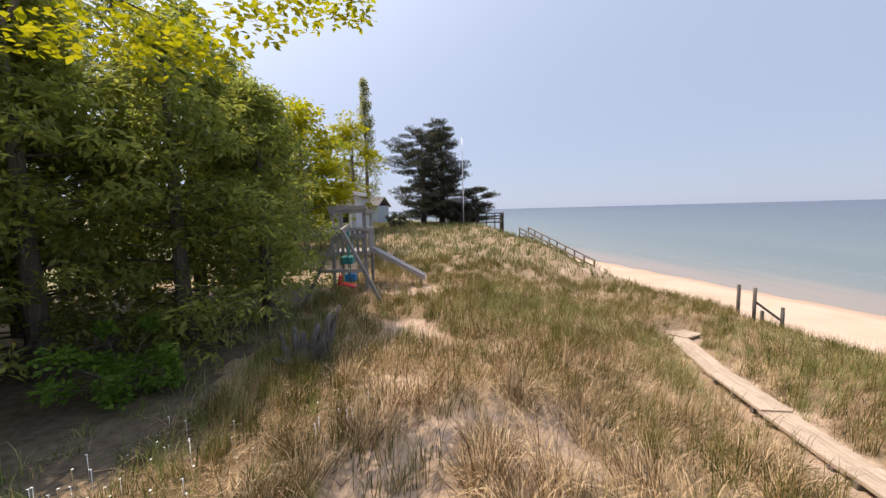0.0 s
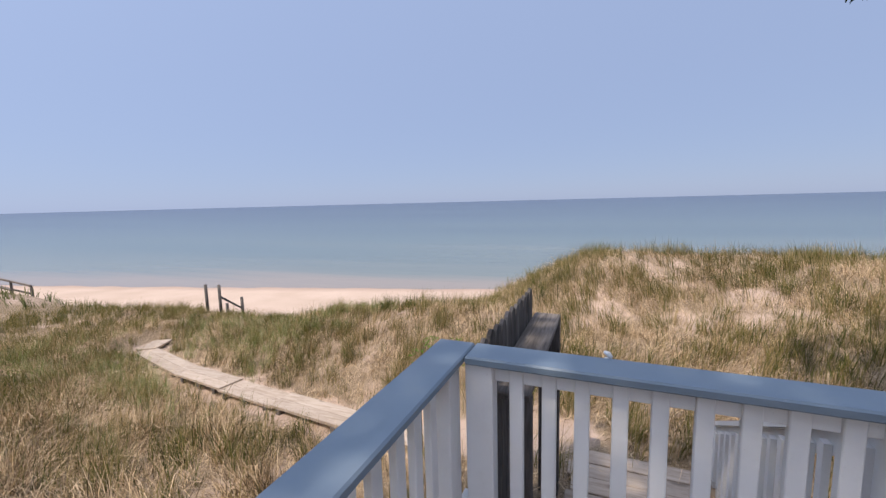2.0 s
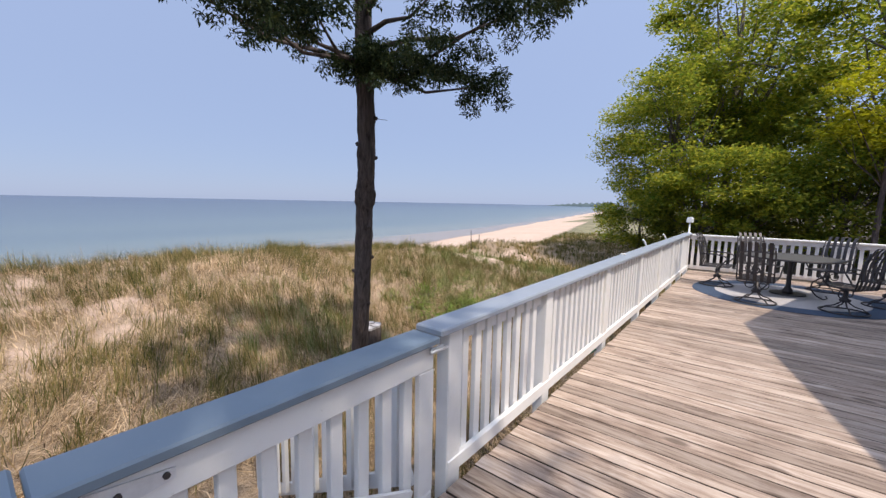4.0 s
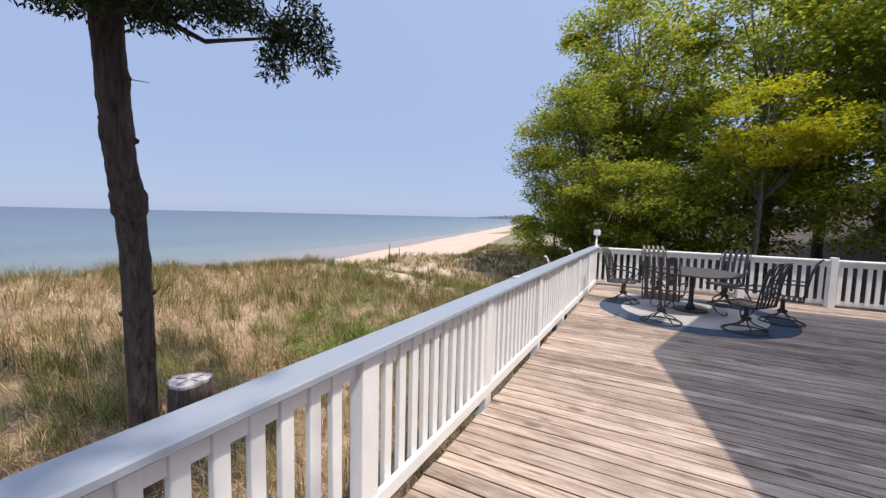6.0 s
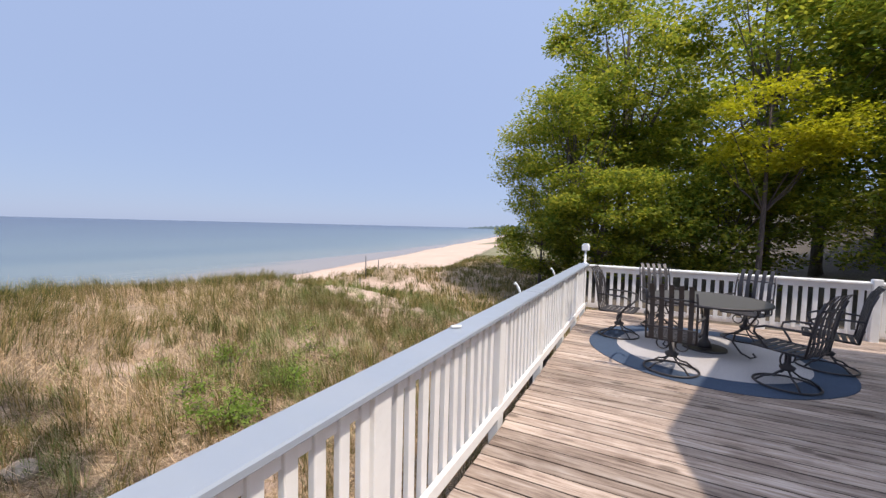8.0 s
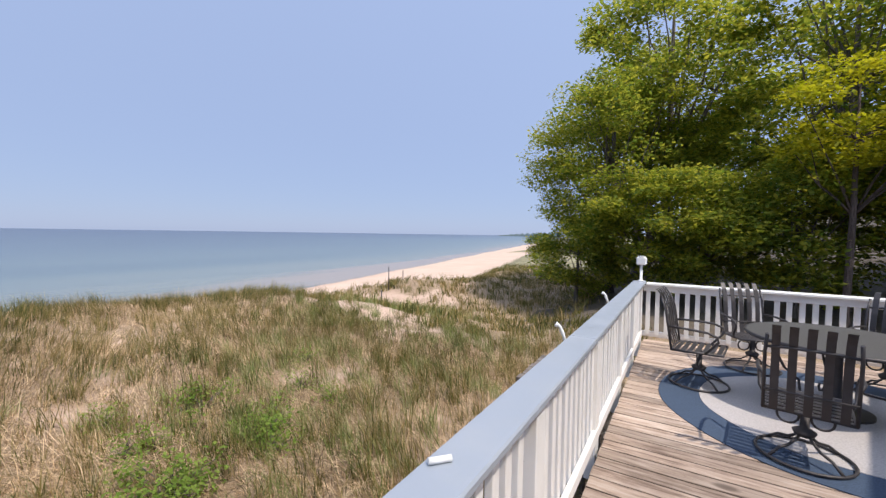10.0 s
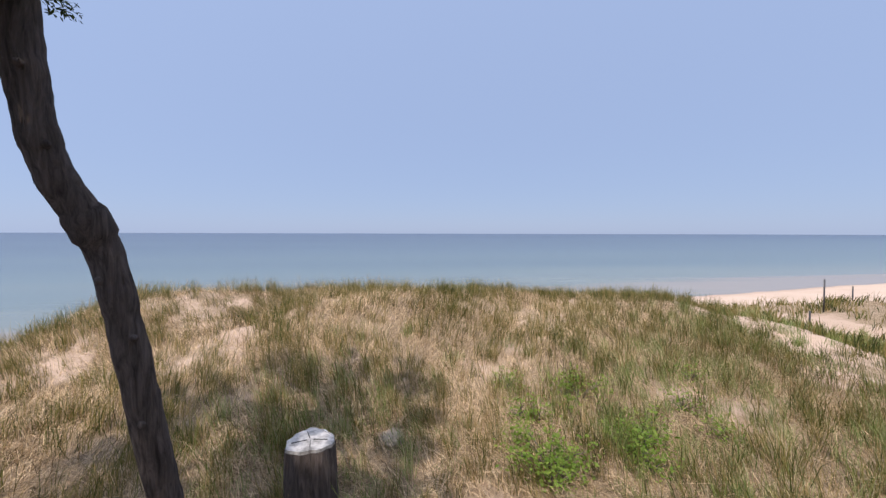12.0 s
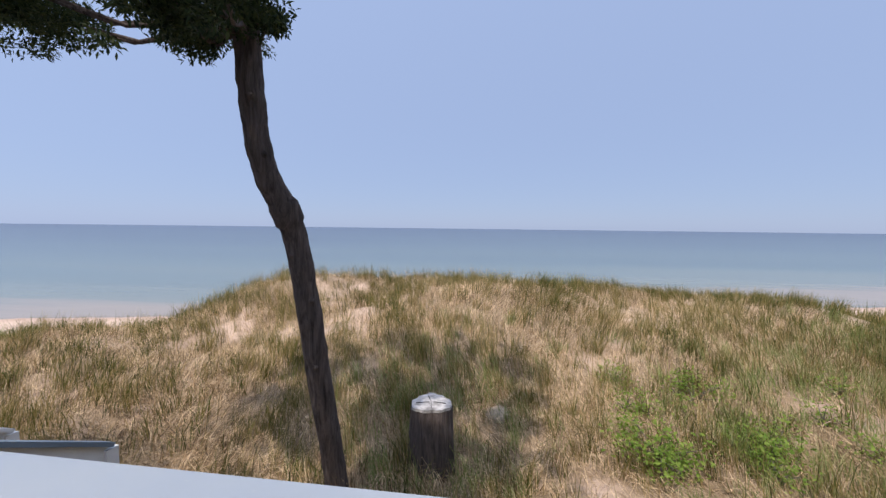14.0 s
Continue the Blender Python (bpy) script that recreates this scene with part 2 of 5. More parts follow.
MAPLELEAF = mat_leaf("maple_foliage", [(0.2, (0.06, 0.105, 0.024)), (0.5, (0.13, 0.18, 0.03)), (0.8, (0.37, 0.35, 0.05))], [(0.2, (0.19, 0.30, 0.03)), (0.8, (0.62, 0.57, 0.06))], 0.5)
YELLOWLEAF = mat_leaf("young_maple_foliage", [(0.2, (0.20, 0.23, 0.02)), (0.9, (0.44, 0.40, 0.04))], [(0.2, (0.40, 0.43, 0.01)), (0.9, (0.66, 0.58, 0.03))], 0.5)
PINELEAF = mat_leaf("pine_needles", [(0.2, (0.055, 0.063, 0.048)), (0.9, (0.135, 0.135, 0.105))], [(0.2, (0.055, 0.08, 0.05)), (0.9, (0.15, 0.16, 0.10))], 0.22)
SHRUBLEAF = mat_leaf("shrub_foliage", [(0.2, (0.06, 0.13, 0.02)), (0.9, (0.17, 0.29, 0.05))], [(0.2, (0.12, 0.25, 0.02)), (0.9, (0.30, 0.46, 0.06))], 0.4)
WEEDLEAF = mat_leaf("weed_foliage", [(0.2, (0.12, 0.20, 0.03)), (0.9, (0.30, 0.38, 0.08))], [(0.2, (0.20, 0.34, 0.04)), (0.9, (0.42, 0.52, 0.10))], 0.4)
SIDING = mat_paint("house_siding", (0.66, 0.69, 0.72), (0.5, 0.52, 0.54), 0.7, 0.2)
ROOF = mat_plain("roof_shingle", (0.14, 0.13, 0.125), 0.9, 0, 0.3, 14)
GLASS = mat_plain("window_glass", (0.03, 0.04, 0.05), 0.08, 0, 0.1)
RED = mat_plain("red_plastic", (0.58, 0.03, 0.035), 0.4, 0, 0.1)
BLUE = mat_plain("blue_plastic", (0.02, 0.22, 0.45), 0.4, 0, 0.1)
TEAL = mat_plain("teal_plastic", (0.03, 0.28, 0.27), 0.4, 0, 0.1)
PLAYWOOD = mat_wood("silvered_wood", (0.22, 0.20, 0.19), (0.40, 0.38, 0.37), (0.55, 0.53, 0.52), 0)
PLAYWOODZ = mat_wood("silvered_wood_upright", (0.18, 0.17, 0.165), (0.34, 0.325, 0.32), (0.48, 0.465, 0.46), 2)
CANVAS = mat_plain("pale_canvas", (0.62, 0.66, 0.70), 0.8, 0, 0.1)
PLASTIC = mat_plain("white_plastic", (0.8, 0.8, 0.79), 0.4, 0, 0.05)


# ---- mesh helpers ----
def part(name, bm, material, parent=None, label=""):
    me = bpy.data.meshes.new(name)
    bm.to_mesh(me)
    bm.free()
    me.materials.append(material)
    ob = new(name, me)
    if parent:
        ob.parent = parent
    if label:
        ob["label"] = label
    return ob


def raw(name, verts, faces, material, parent=None, smooth=False):
    """A mesh from arrays of corners and faces that code has laid out."""
    me = bpy.data.meshes.new(name)
    v = np.asarray(verts, np.float32)
    f = np.asarray(faces, np.int32)
    n = f.shape[1]
    me.vertices.add(len(v))
    me.vertices.foreach_set("co", v.ravel())
    me.loops.add(f.size)
    me.loops.foreach_set("vertex_index", f.ravel())
    me.polygons.add(len(f))
    me.polygons.foreach_set("loop_start", np.arange(0, f.size, n, dtype=np.int32))
    me.polygons.foreach_set("loop_total", np.full(len(f), n, np.int32))
    if smooth:
        me.polygons.foreach_set("use_smooth", np.ones(len(f), bool))
    me.update(calc_edges=True)
    me.materials.append(material)
    ob = new(name, me)
    if parent:
        ob.parent = parent
    return ob


def thing(name, label, category, at=(0, 0, 0), group="", kind="", turn=0):
    e = new(name)
    e.matrix_world = pose(*at, 0, 0, turn)
    return tagged(e, label, category, group, kind)


def box(bm, a, b, m=None, bevel=0.0):
    lo, hi = Vector(a), Vector(b)
    made = bmesh.ops.create_cube(bm, size=1.0, matrix=Matrix.Translation((lo + hi) / 2) @ Matrix.Diagonal((*(hi - lo), 1)))
    vs = made["verts"]
    if bevel:
        es = list({e for v in vs for e in v.link_edges})
        r = bmesh.ops.bevel(bm, geom=es, offset=bevel, segments=1, affect="EDGES")
        vs = list({v for f in r["faces"] for v in f.verts} | {v for v in vs if v.is_valid})
    if m:
        bmesh.ops.transform(bm, matrix=m, verts=vs)
    return vs


def boxed(a, b, m=None, bevel=0.0):
    bm = bmesh.new()
    box(bm, a, b, m, bevel)
    return bm


def tube(bm, pts, radii, seg=8, closed=False):
    pts = [Vector(p) for p in pts]
    if not isinstance(radii, (list, tuple)):
        radii = [radii] * len(pts)
    n = len(pts)
    rings, ref = [], None
    for i, p in enumerate(pts):
        d = (pts[(i + 1) % n] - pts[i - 1]) if closed else (pts[min(i + 1, n - 1)] - pts[max(i - 1, 0)])
        d.normalize()
        if ref is None:
            ref = d.orthogonal().normalized()
        ref = (ref - d * ref.dot(d)).normalized()
        s = d.cross(ref)
        rings.append([bm.verts.new(p + (ref * cos(2 * pi * k / seg) + s * sin(2 * pi * k / seg)) * radii[i]) for k in range(seg)])
    for i in range(n if closed else n - 1):
        a, b = rings[i], rings[(i + 1) % n]
        for k in range(seg):
            f = bm.faces.new((a[k], a[(k + 1) % seg], b[(k + 1) % seg], b[k]))
            f.smooth = True
    if not closed:
        bm.faces.new(rings[0][::-1])
        bm.faces.new(rings[-1])


def tubed(pts, radii, seg=8, closed=False):
    bm = bmesh.new()
    tube(bm, pts, radii, seg, closed)
    return bm


def beam(p, q, w, h, up=(0, 0, 1)):
    """A squared timber from p to q."""
    p, q = Vector(p), Vector(q)
    d = (q - p).normalized()
    s = d.cross(Vector(up)).normalized()
    u = s.cross(d)
    m = Matrix((d, s, u)).transposed().to_4x4()
    return boxed((0, -w / 2, -h / 2), ((q - p).length, w / 2, h / 2), Matrix.Translation(p) @ m)


def S(v):
    v = np.clip(v, 0, 1)
    return v * v * (3 - 2 * v)


# ---- terrain ----
LAKE = -4.2


def shore(y):
    return 26.3 - 0.25 * y - 0.00008 * np.minimum(y + 40, 0) ** 2 * 0.6


def lumps(x, y, s):
    return np.sin(x * s + 1.3 * np.sin(y * s * 0.7)) * np.sin(y * s * 1.13 + 0.9 * np.sin(x * s * 0.8 + 2.0))


# boardwalk's line: x, y and height of its top
WALK = [(4.2, -0.45, -0.95), (4.4, 1.5, -1.40), (4.72, 2.72, -1.60), (4.93, 4.3, -1.66), (5.13, 5.8, -1.71), (5.36, 7.28, -1.77), (6.25, 10.3, -2.0), (6.9, 10.7, -2.04)]

# low humps and dips of the dune: x, y, height
HUMPS = [(7.5, 2.5, 0.8), (9, 5.5, 0.53), (10.5, 9.5, -0.2), (8.5, -1, -0.3), (11, 1, 0.45), (11, -2.5, -0.4), (11, -10, -0.55), (9, -14, -0.12), (6.5, 15, -0.46), (8, 19, -0.75), (14, 3.5, 0.49)]


def walk_near(x, y):
    """How far off the boardwalk is, and its height there."""
    d, z = np.full(np.shape(x), 9.0), np.zeros(np.shape(x))
    for (ax, ay, az), (bx, by, bz) in zip(WALK, WALK[1:]):
        t = np.clip(((x - ax) * (bx - ax) + (y - ay) * (by - ay)) / ((bx - ax) ** 2 + (by - ay) ** 2), 0, 1)
        e = np.hypot(x - ax - t * (bx - ax), y - ay - t * (by - ay))
        z = np.where(e < d, az + t * (bz - az), z)
        d = np.minimum(d, e)
    return d, z


def ground(x, y):
    x, y = np.asarray(x, float), np.asarray(y, float)
    u = (shore(y) - x) / 1.03
    beach = LAKE + np.where(u > 0, 0.055 * u, 0.09 * u)
    hollow = S((y + 1.0) / 6.0) * (1 - S((y - 13) / 20.0))
    base = -1.05 - 0.85 * S((x - 0.5) / 5.0) * hollow + 1.0 * S((y - 17) / 24.0)
    base = base + 0.55 * np.exp(-((x - 0.3) / 1.7) ** 2 - ((y - 3.6) / 2.0) ** 2)
    base = base - 0.9 * S((x - 7.5) / 6) * hollow
    crest = (1.3 - 0.05 * np.clip(-3 - y, 0, 11)) * S((2.6 - y) / 4.6) * S((y + 23) / 9.0)
    base = base + crest * np.exp(-((x - 11.2) / 4.2) ** 2)
    base = base - 0.9 * S((-y - 14) / 6.0) * S((x - 3) / 4)
    base = base + 0.75 * np.exp(-((x - 15.5) / 5.0) ** 2 - ((y + 27.0) / 6.0) ** 2)
    base = base + 9.0 * S((-x - 5) / 22.0) * S((-y - 17) / 14.0)
    for bx, by, k in HUMPS:
        base = base + k * np.exp(-((x - bx) / 2.3) ** 2 - ((y - by) / 2.3) ** 2)
    rough = 0.10 * lumps(x, y, 1.1) + 0.05 * lumps(x + 3, y, 2.7) + 0.12 * lumps(x, y + 5, 0.45)
    base = base + rough * S((x - 1.6) / 2.0 + S((y - 0.5) / 2.0))
    gap, top = walk_near(x, y)
    beside = np.exp(-((gap / 0.8) ** 4)) * S((y - 0.6) / 1.2)
    base = base * (1 - beside) + (top - 0.14 + 0.3 * rough) * beside
    front = S((u - 8.0 - 7.0 * S((-y - 18) / 16.0)) / 5.5)
    return np.where(u > 0, beach + np.maximum(base - beach, 0) * front, beach) + 0.015 * lumps(x, y, 0.9)


def gz(x, y):
    return float(ground(x, y))


# bare sand patches (x, y, half widths, how bare) and greener stretches
BARE = [(6.15, -10.9, 0.7, 0.6, 0.8), (9.1, -3.6, 0.6, 0.5, 0.4), (8.0, -2.2, 0.5, 0.4, 0.4), (12.8, -22.0, 2.2, 1.6, 0.9), (8.7, -0.8, 1.0, 0.6, 0.5), (10, -15.5, 1.8, 1.5, 0.9), (-0.7, 12.6, 1.6, 0.8, 1.2), (3.1, 2.5, 0.8, 0.5, 0.6), (5.2, 3.0, 0.7, 2.2, 0.35), (-0.3, 3.0, 1.8, 1.1, 0.8), (1.4, 4.2, 0.6, 0.8, 0.6), (0.5, 7.4, 0.9, 0.7, 0.6), (-1.1, 8.5, 0.8, 0.8, 0.6), (-0.6, 5.6, 0.6, 0.7, 0.6), (9.4, -6.6, 1.1, 1.2, 0.35), (7.5, -14.4, 1.6, 1.3, 0.4), (7.8, -8.2, 0.6, 0.6, 0.5), (6.6, -10.4, 0.8, 0.7, 0.6), (14.5, -19.5, 2.2, 2.0, 0.9), (5.2, -3.9, 0.5, 0.4, 0.5), (8.0, -3.2, 0.7, 0.6, 0.5)]
LUSHER = [(5.2, -5.9, 0.9, 0.9), (2.2, 11.0, 2.6, 2.6), (8.6, 6.4, 1.8, 1.6), (7.9, 9.0, 1.7, 1.5), (5.8, -5.4, 1.1, 0.9), (7.0, -6.2, 0.9, 0.8), (-3.4, 7.0, 1.4, 3.2), (11.5, -19, 2.5, 2.0), (5.4, -9.4, 1.5, 1.4), (7.9, -11.4, 1.2, 1.3), (5.2, -13.2, 1.4, 1.8), (9.2, -14.0, 1.3, 1.2), (4.6, 7.5, 0.9, 1.6)]


def walk_gap(x, y):
    return walk_near(x, y)[0]


def patchy(x, y):
    """How thickly the grass stands, 0 to 1."""
    a = 0.64 + 0.20 * lumps(x + 4, y - 2, 0.8) + 0.22 * lumps(x, y + 1, 1.9) + 0.24 * lumps(x - 7, y, 3.7) + 0.16 * lumps(x, y, 7.1)
    for bx, by, rx, ry, s in BARE:
        a = a - 0.8 * s * np.exp(-((x - bx) / rx) ** 2 - ((y - by) / ry) ** 2)
    a = a - 0.6 * np.exp(-((walk_gap(x, y) - 0.25) / 0.3) ** 2)
    for bx, by, rx, ry in LUSHER:
        a = a + 0.45 * np.exp(-((x - bx) / rx) ** 2 - ((y - by) / ry) ** 2)
    a = a + 0.35 * np.exp(-(((x - 2.7) / 1.8) ** 2) - ((y - 5.6) / 1.8) ** 2)
    return np.clip(a + 0.08, 0, 1.1)


def axis(stops):
    """Steps along an axis: (to, step) after a start."""
    out = [stops[0]]
    for to, step in stops[1:]:
        n = max(1, round((to - out[-1]) / step))
        out += list(np.linspace(out[-1], to, n + 1)[1:])
    return np.array(out)


gx = axis([-3000, (-300, 300), (-60, 20), (-12, 2), (-4, 0.5), (16, 0.22), (40, 0.8), (160, 8), (400, 40)])
gy = axis([-3000, (-600, 200), (-120, 20), (-40, 2.0), (-16, 0.6), (17, 0.22), (60, 1.0), (160, 8), (600, 60), (3000, 300)])
GX, GY = np.meshgrid(gx, gy, indexing="ij")
GZ = ground(GX, GY)
idx = np.arange(GX.size).reshape(GX.shape)
quads = np.stack([idx[:-1, :-1], idx[1:, :-1], idx[1:, 1:], idx[:-1, 1:]], -1).reshape(-1, 4)
land = raw("ground", np.stack([GX, GY, GZ], -1).reshape(-1, 3), quads, DUNE, smooth=True)
land.data.materials.append(SAND)
qx, qy = GX[:-1, :-1].reshape(-1), GY[:-1, :-1].reshape(-1)
u_q = (shore(qy) - qx) / 1.03
land.data.materials.append(LITTER)
land.data.materials.append(FARGRASS)
on_beach = u_q < 10.2 + 7.0 * S((-qy - 18) / 16.0) + 0.6 * np.sin(qy * 0.9) + 0.4 * np.sin(qy * 2.3)
on_litter = ((qy < -19 + 0.5 * np.sin(qx * 1.3)) & (qx < 6.5 + 0.5 * np.sin(qy))) | ((qx < -3.6 + 0.5 * np.sin(qy * 1.7)) & (qy < 14))
land.data.polygons.foreach_set("material_index", np.where(on_beach, 1, np.where(on_litter, 2, np.where((qy < -46) | (qy > 48) | (qx < -12), 3, 0))).astype(np.int32))
thatch_cover = land.data.attributes.new("thatch", "FLOAT", "POINT")
thatch_cover.data.foreach_set("value", np.where((GX > -12) & (GX < 34) & (np.abs(GY) < 50), patchy(GX, GY), 0.8).astype(np.float32).reshape(-1))
tagged(land, "sandy dune ground with dead grass litter above a pale beach", "ground", kind="structure")
ys = axis([-4000, (-600, 200), (-100, 20), (100, 5), (600, 50), (4000, 300)])
sv, sf = [], []
for i, y in enumerate(ys):
    sv += [(float(shore(y)) - 6, y, LAKE), (4500, y, LAKE)]
    if i:
        sf.append((2 * i - 2, 2 * i - 1, 2 * i + 1, 2 * i))
tagged(raw("water", sv, sf, WATER), "calm pale blue-green lake water reaching the horizon", "lake", kind="structure")

# ---- deck ----
EDGE, SOUTH, NORTH = 1.74, -13.5, 0.16
deck = thing("floor", "weathered brown-grey wooden plank deck floor", "deck", kind="structure")
for i in range(16):
    x = -7.7 + i * 0.605
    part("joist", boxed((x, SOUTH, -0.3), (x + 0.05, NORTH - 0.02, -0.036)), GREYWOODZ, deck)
# added sheet, not a deck part: keeps the board gaps shade-dark
part("gap_shade_sheet", boxed((-7.88, SOUTH, -0.0355), (EDGE - 0.02, NORTH - 0.12, -0.0337)), GAPSHADE, deck, "added dark sheet that stands for the shade between the boards")
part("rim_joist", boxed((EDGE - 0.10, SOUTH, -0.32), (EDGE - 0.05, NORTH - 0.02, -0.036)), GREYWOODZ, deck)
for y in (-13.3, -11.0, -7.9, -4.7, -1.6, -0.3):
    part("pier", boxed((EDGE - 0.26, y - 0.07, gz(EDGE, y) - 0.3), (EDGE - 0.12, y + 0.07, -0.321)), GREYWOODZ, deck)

# ---- railings ----


def baluster_mesh(h, w, d):
    bm = boxed((-d / 2, -w / 2, 0), (d / 2, w / 2, h), bevel=0.004)
    me = bpy.data.meshes.new("baluster")
    bm.to_mesh(me)
    bm.free()
    me.materials.append(WHITE)
    return me


BAL = baluster_mesh(0.80, 0.062, 0.036)


def put(name, mesh, m, parent):
    o = new(name, mesh)
    o.matrix_world = m
    o.parent = parent
    return o


def railing(label, y0, y1, posts, bottom=True, capped=True, across=False, start=0.0, cap_over=(0.0, 0.0), paint=SLATE, high=0.0, joints=()):
    """A railing along y at the deck's edge, or across it along x."""
    r = thing("railing", label, "railing")
    turn = pose(0, 0, 0, 0, 0, 90) if across else Matrix.Identity(4)
    lo, hi = min(y0, y1), max(y0, y1)
    if capped:
        ends = [lo - cap_over[0], *joints, hi + cap_over[1]]
        for a, b in zip(ends, ends[1:]):
            bm = boxed((-0.045, a + 0.0015, 0.895 + high), (0.145, b - 0.0015, 0.935 + high), bevel=0.008)
            bm.transform(turn)
            part("cap", bm, paint, r, "slate grey painted cap board")
    bm = boxed((0.045, lo, 0.80), (0.08, hi, 0.893 + high), bevel=0.004)
    bm.transform(turn)
    part("top_rail", bm, WHITE, r)
    if bottom:
        bm = boxed((-0.012, lo, 0.045), (0.026, hi, 0.135), bevel=0.005)
        bm.transform(turn)
        part("bottom_rail", bm, WHITE, r)
    for p in posts:
        bm = boxed((-0.004, p - 0.065, -0.28), (0.083, p + 0.065, 0.894 + high), bevel=0.005)
        bm.transform(turn)
        part("post", bm, WHITE, r)
    n = int((hi - lo) / 0.135)
    for i in range(n):
        y = lo + (i + 0.5) * (hi - lo) / n
        if any(abs(y - p) < 0.085 for p in posts):
            continue
        put("baluster", BAL, turn @ pose(0.027 + 0.018 + random.uniform(-0.002, 0.002), y + random.uniform(-0.006, 0.006), 0.088, 0, random.uniform(-0.4, 0.4), 0), r)
    return r


def place(r, x, y):
    r.matrix_world = Matrix.Translation((x, y, 0)) @ r.matrix_world
    return r


R_SEA = railing("white painted baluster railing with grey cap along the deck's lake side", -13.5, -3.36, [-3.42, -4.72, -6.36, -8.08, -9.6, -11.0, -12.3, -13.43], cap_over=(0.04, 0.12), high=0.018, joints=(-9.2,))
place(R_SEA, 1.765, 0)
R_GATE = railing("white painted baluster railing with slate cap beside the gate", -1.745, -0.153, [-1.67, -0.21], bottom=False, paint=DARKSLATE)
place(R_GATE, 1.765, 0)
R_NORTH = railing("white painted baluster railing with slate cap on the deck's north edge", -1.91, -0.6, [-1.72, -0.66], bottom=True, across=True, paint=DARKSLATE)
# across: local y becomes -x, local x becomes y
place(R_NORTH, 0.0, -0.105)
R_BACK = railing("white painted baluster railing with white cap at the deck's south end", -1.75, 7.9, [-0.27, 1.14, 2.54, 3.95, 5.36, 6.77], bottom=True, across=True, capped=False)
R_BACK.matrix_world = pose(0, -13.54, 0, 0, 0, 0) @ Matrix.Identity(4)
part("cap", boxed((-7.9, -0.06, 0.895), (1.715, 0.13, 0.935), bevel=0.008), WHITE, R_BACK)
part("post", boxed((-2.60, 0.045, -0.03), (-2.49, 0.155, 0.985), bevel=0.006), WHITE, R_BACK)

# gate
gate = thing("gate", "white painted wooden gate with slate cap and diagonal brace, closed", "gate", (1.765, -0.085, 0))
part("cap", boxed((-0.045, -3.145, 0.885), (0.145, -1.672, 0.925), bevel=0.008), DARKSLATE, gate, "slate grey painted cap board")
part("top_board", boxed((-0.005, -3.14, 0.745), (0.03, -1.70, 0.882), bevel=0.005), WHITE, gate)
part("bottom_board", boxed((-0.005, -3.14, -0.05), (0.03, -1.70, 0.045), bevel=0.005), WHITE, gate)
part("stile", boxed((-0.004, -3.145, 0.047), (0.031, -3.03, 0.743), bevel=0.005), WHITE, gate)
part("stile", boxed((-0.004, -1.76, 0.047), (0.031, -1.70, 0.743), bevel=0.005), WHITE, gate)
part("brace", beam((0.006, -1.762, 0.69), (0.006, -2.97, 0.09), 0.024, 0.09), WHITE, gate)
for i in range(9):
    put("baluster", BAL, pose(1.765 + 0.053, -1.915 - i * 0.145, 0.03, 0, 0, 0), gate).matrix_parent_inverse = gate.matrix_world.inverted()
strap = bmesh.new()
vs = [strap.verts.new(p) for p in ((-0.012, -1.685, 0.875), (-0.012, -1.685, 0.768), (-0.012, -1.965, 0.806), (-0.012, -1.965, 0.838))]
f0 = strap.faces.new(vs)
ex = bmesh.ops.extrude_face_region(strap, geom=[f0])
bmesh.ops.translate(strap, vec=(0.006, 0, 0), verts=[v for v in ex["geom"] if isinstance(v, bmesh.types.BMVert)])
hinge = part("strap_hinge", strap, STEEL, gate, "galvanised strap hinge with dark bolts")
for y, z in ((-1.715, 0.85), (-1.715, 0.80), (-1.83, 0.826), (-1.94, 0.826)):
    part("bolt", tubed([(-0.020, y, z), (-0.011, y, z)], 0.010, 8), IRON, hinge)
plate = part("hinge_plate", boxed((-0.013, -1.668, 0.695), (-0.006, -1.60, 0.889), bevel=0.002), STEEL, gate, "galvanised hinge plate")
for y, z in ((-1.615, 0.87), (-1.65, 0.845), (-1.615, 0.805), (-1.65, 0.775), (-1.617, 0.735), (-1.652, 0.715)):
    part("bolt", tubed([(-0.019, y, z), (-0.012, y, z)], 0.009, 8), STEEL, plate)
part("hinge_pin", tubed([(-0.014, -1.675, 0.74), (-0.014, -1.675, 0.89)], 0.011, 8), STEEL, gate)
part("latch", tubed([(-0.03, -3.22, 0.845), (-0.03, -3.08, 0.85)], 0.009, 6), STEEL, gate)
part("latch_plate", boxed((-0.02, -3.20, 0.83), (-0.008, -3.10, 0.862)), STEEL, gate)
spring = [(-0.05 + 0.017 * cos(a * 2.2), -1.63 - 0.0012 * a * 1.6 + 0.017 * sin(a * 2.2), 0.60 - 0.0058 * a) for a in range(0, 90)]
part("spring", tubed(spring, 0.0045, 5), PLASTIC, gate, "white coiled gate spring")

# ---- house behind the walk, which shades the deck ----
# never in view: placed from its gable shadow, siding pale to bounce light deckward
house = thing("house", "pale sided house with a shingled gable roof beside the deck", "house", (-2.45, -7.4, 0))
part("wall", boxed((-5.4, -4.0, -1.0), (-0.35, 4.0, 3.45)), SIDING, house)
hr = bmesh.new()
H, W_, SL = 5.5, 4.5, 0.47
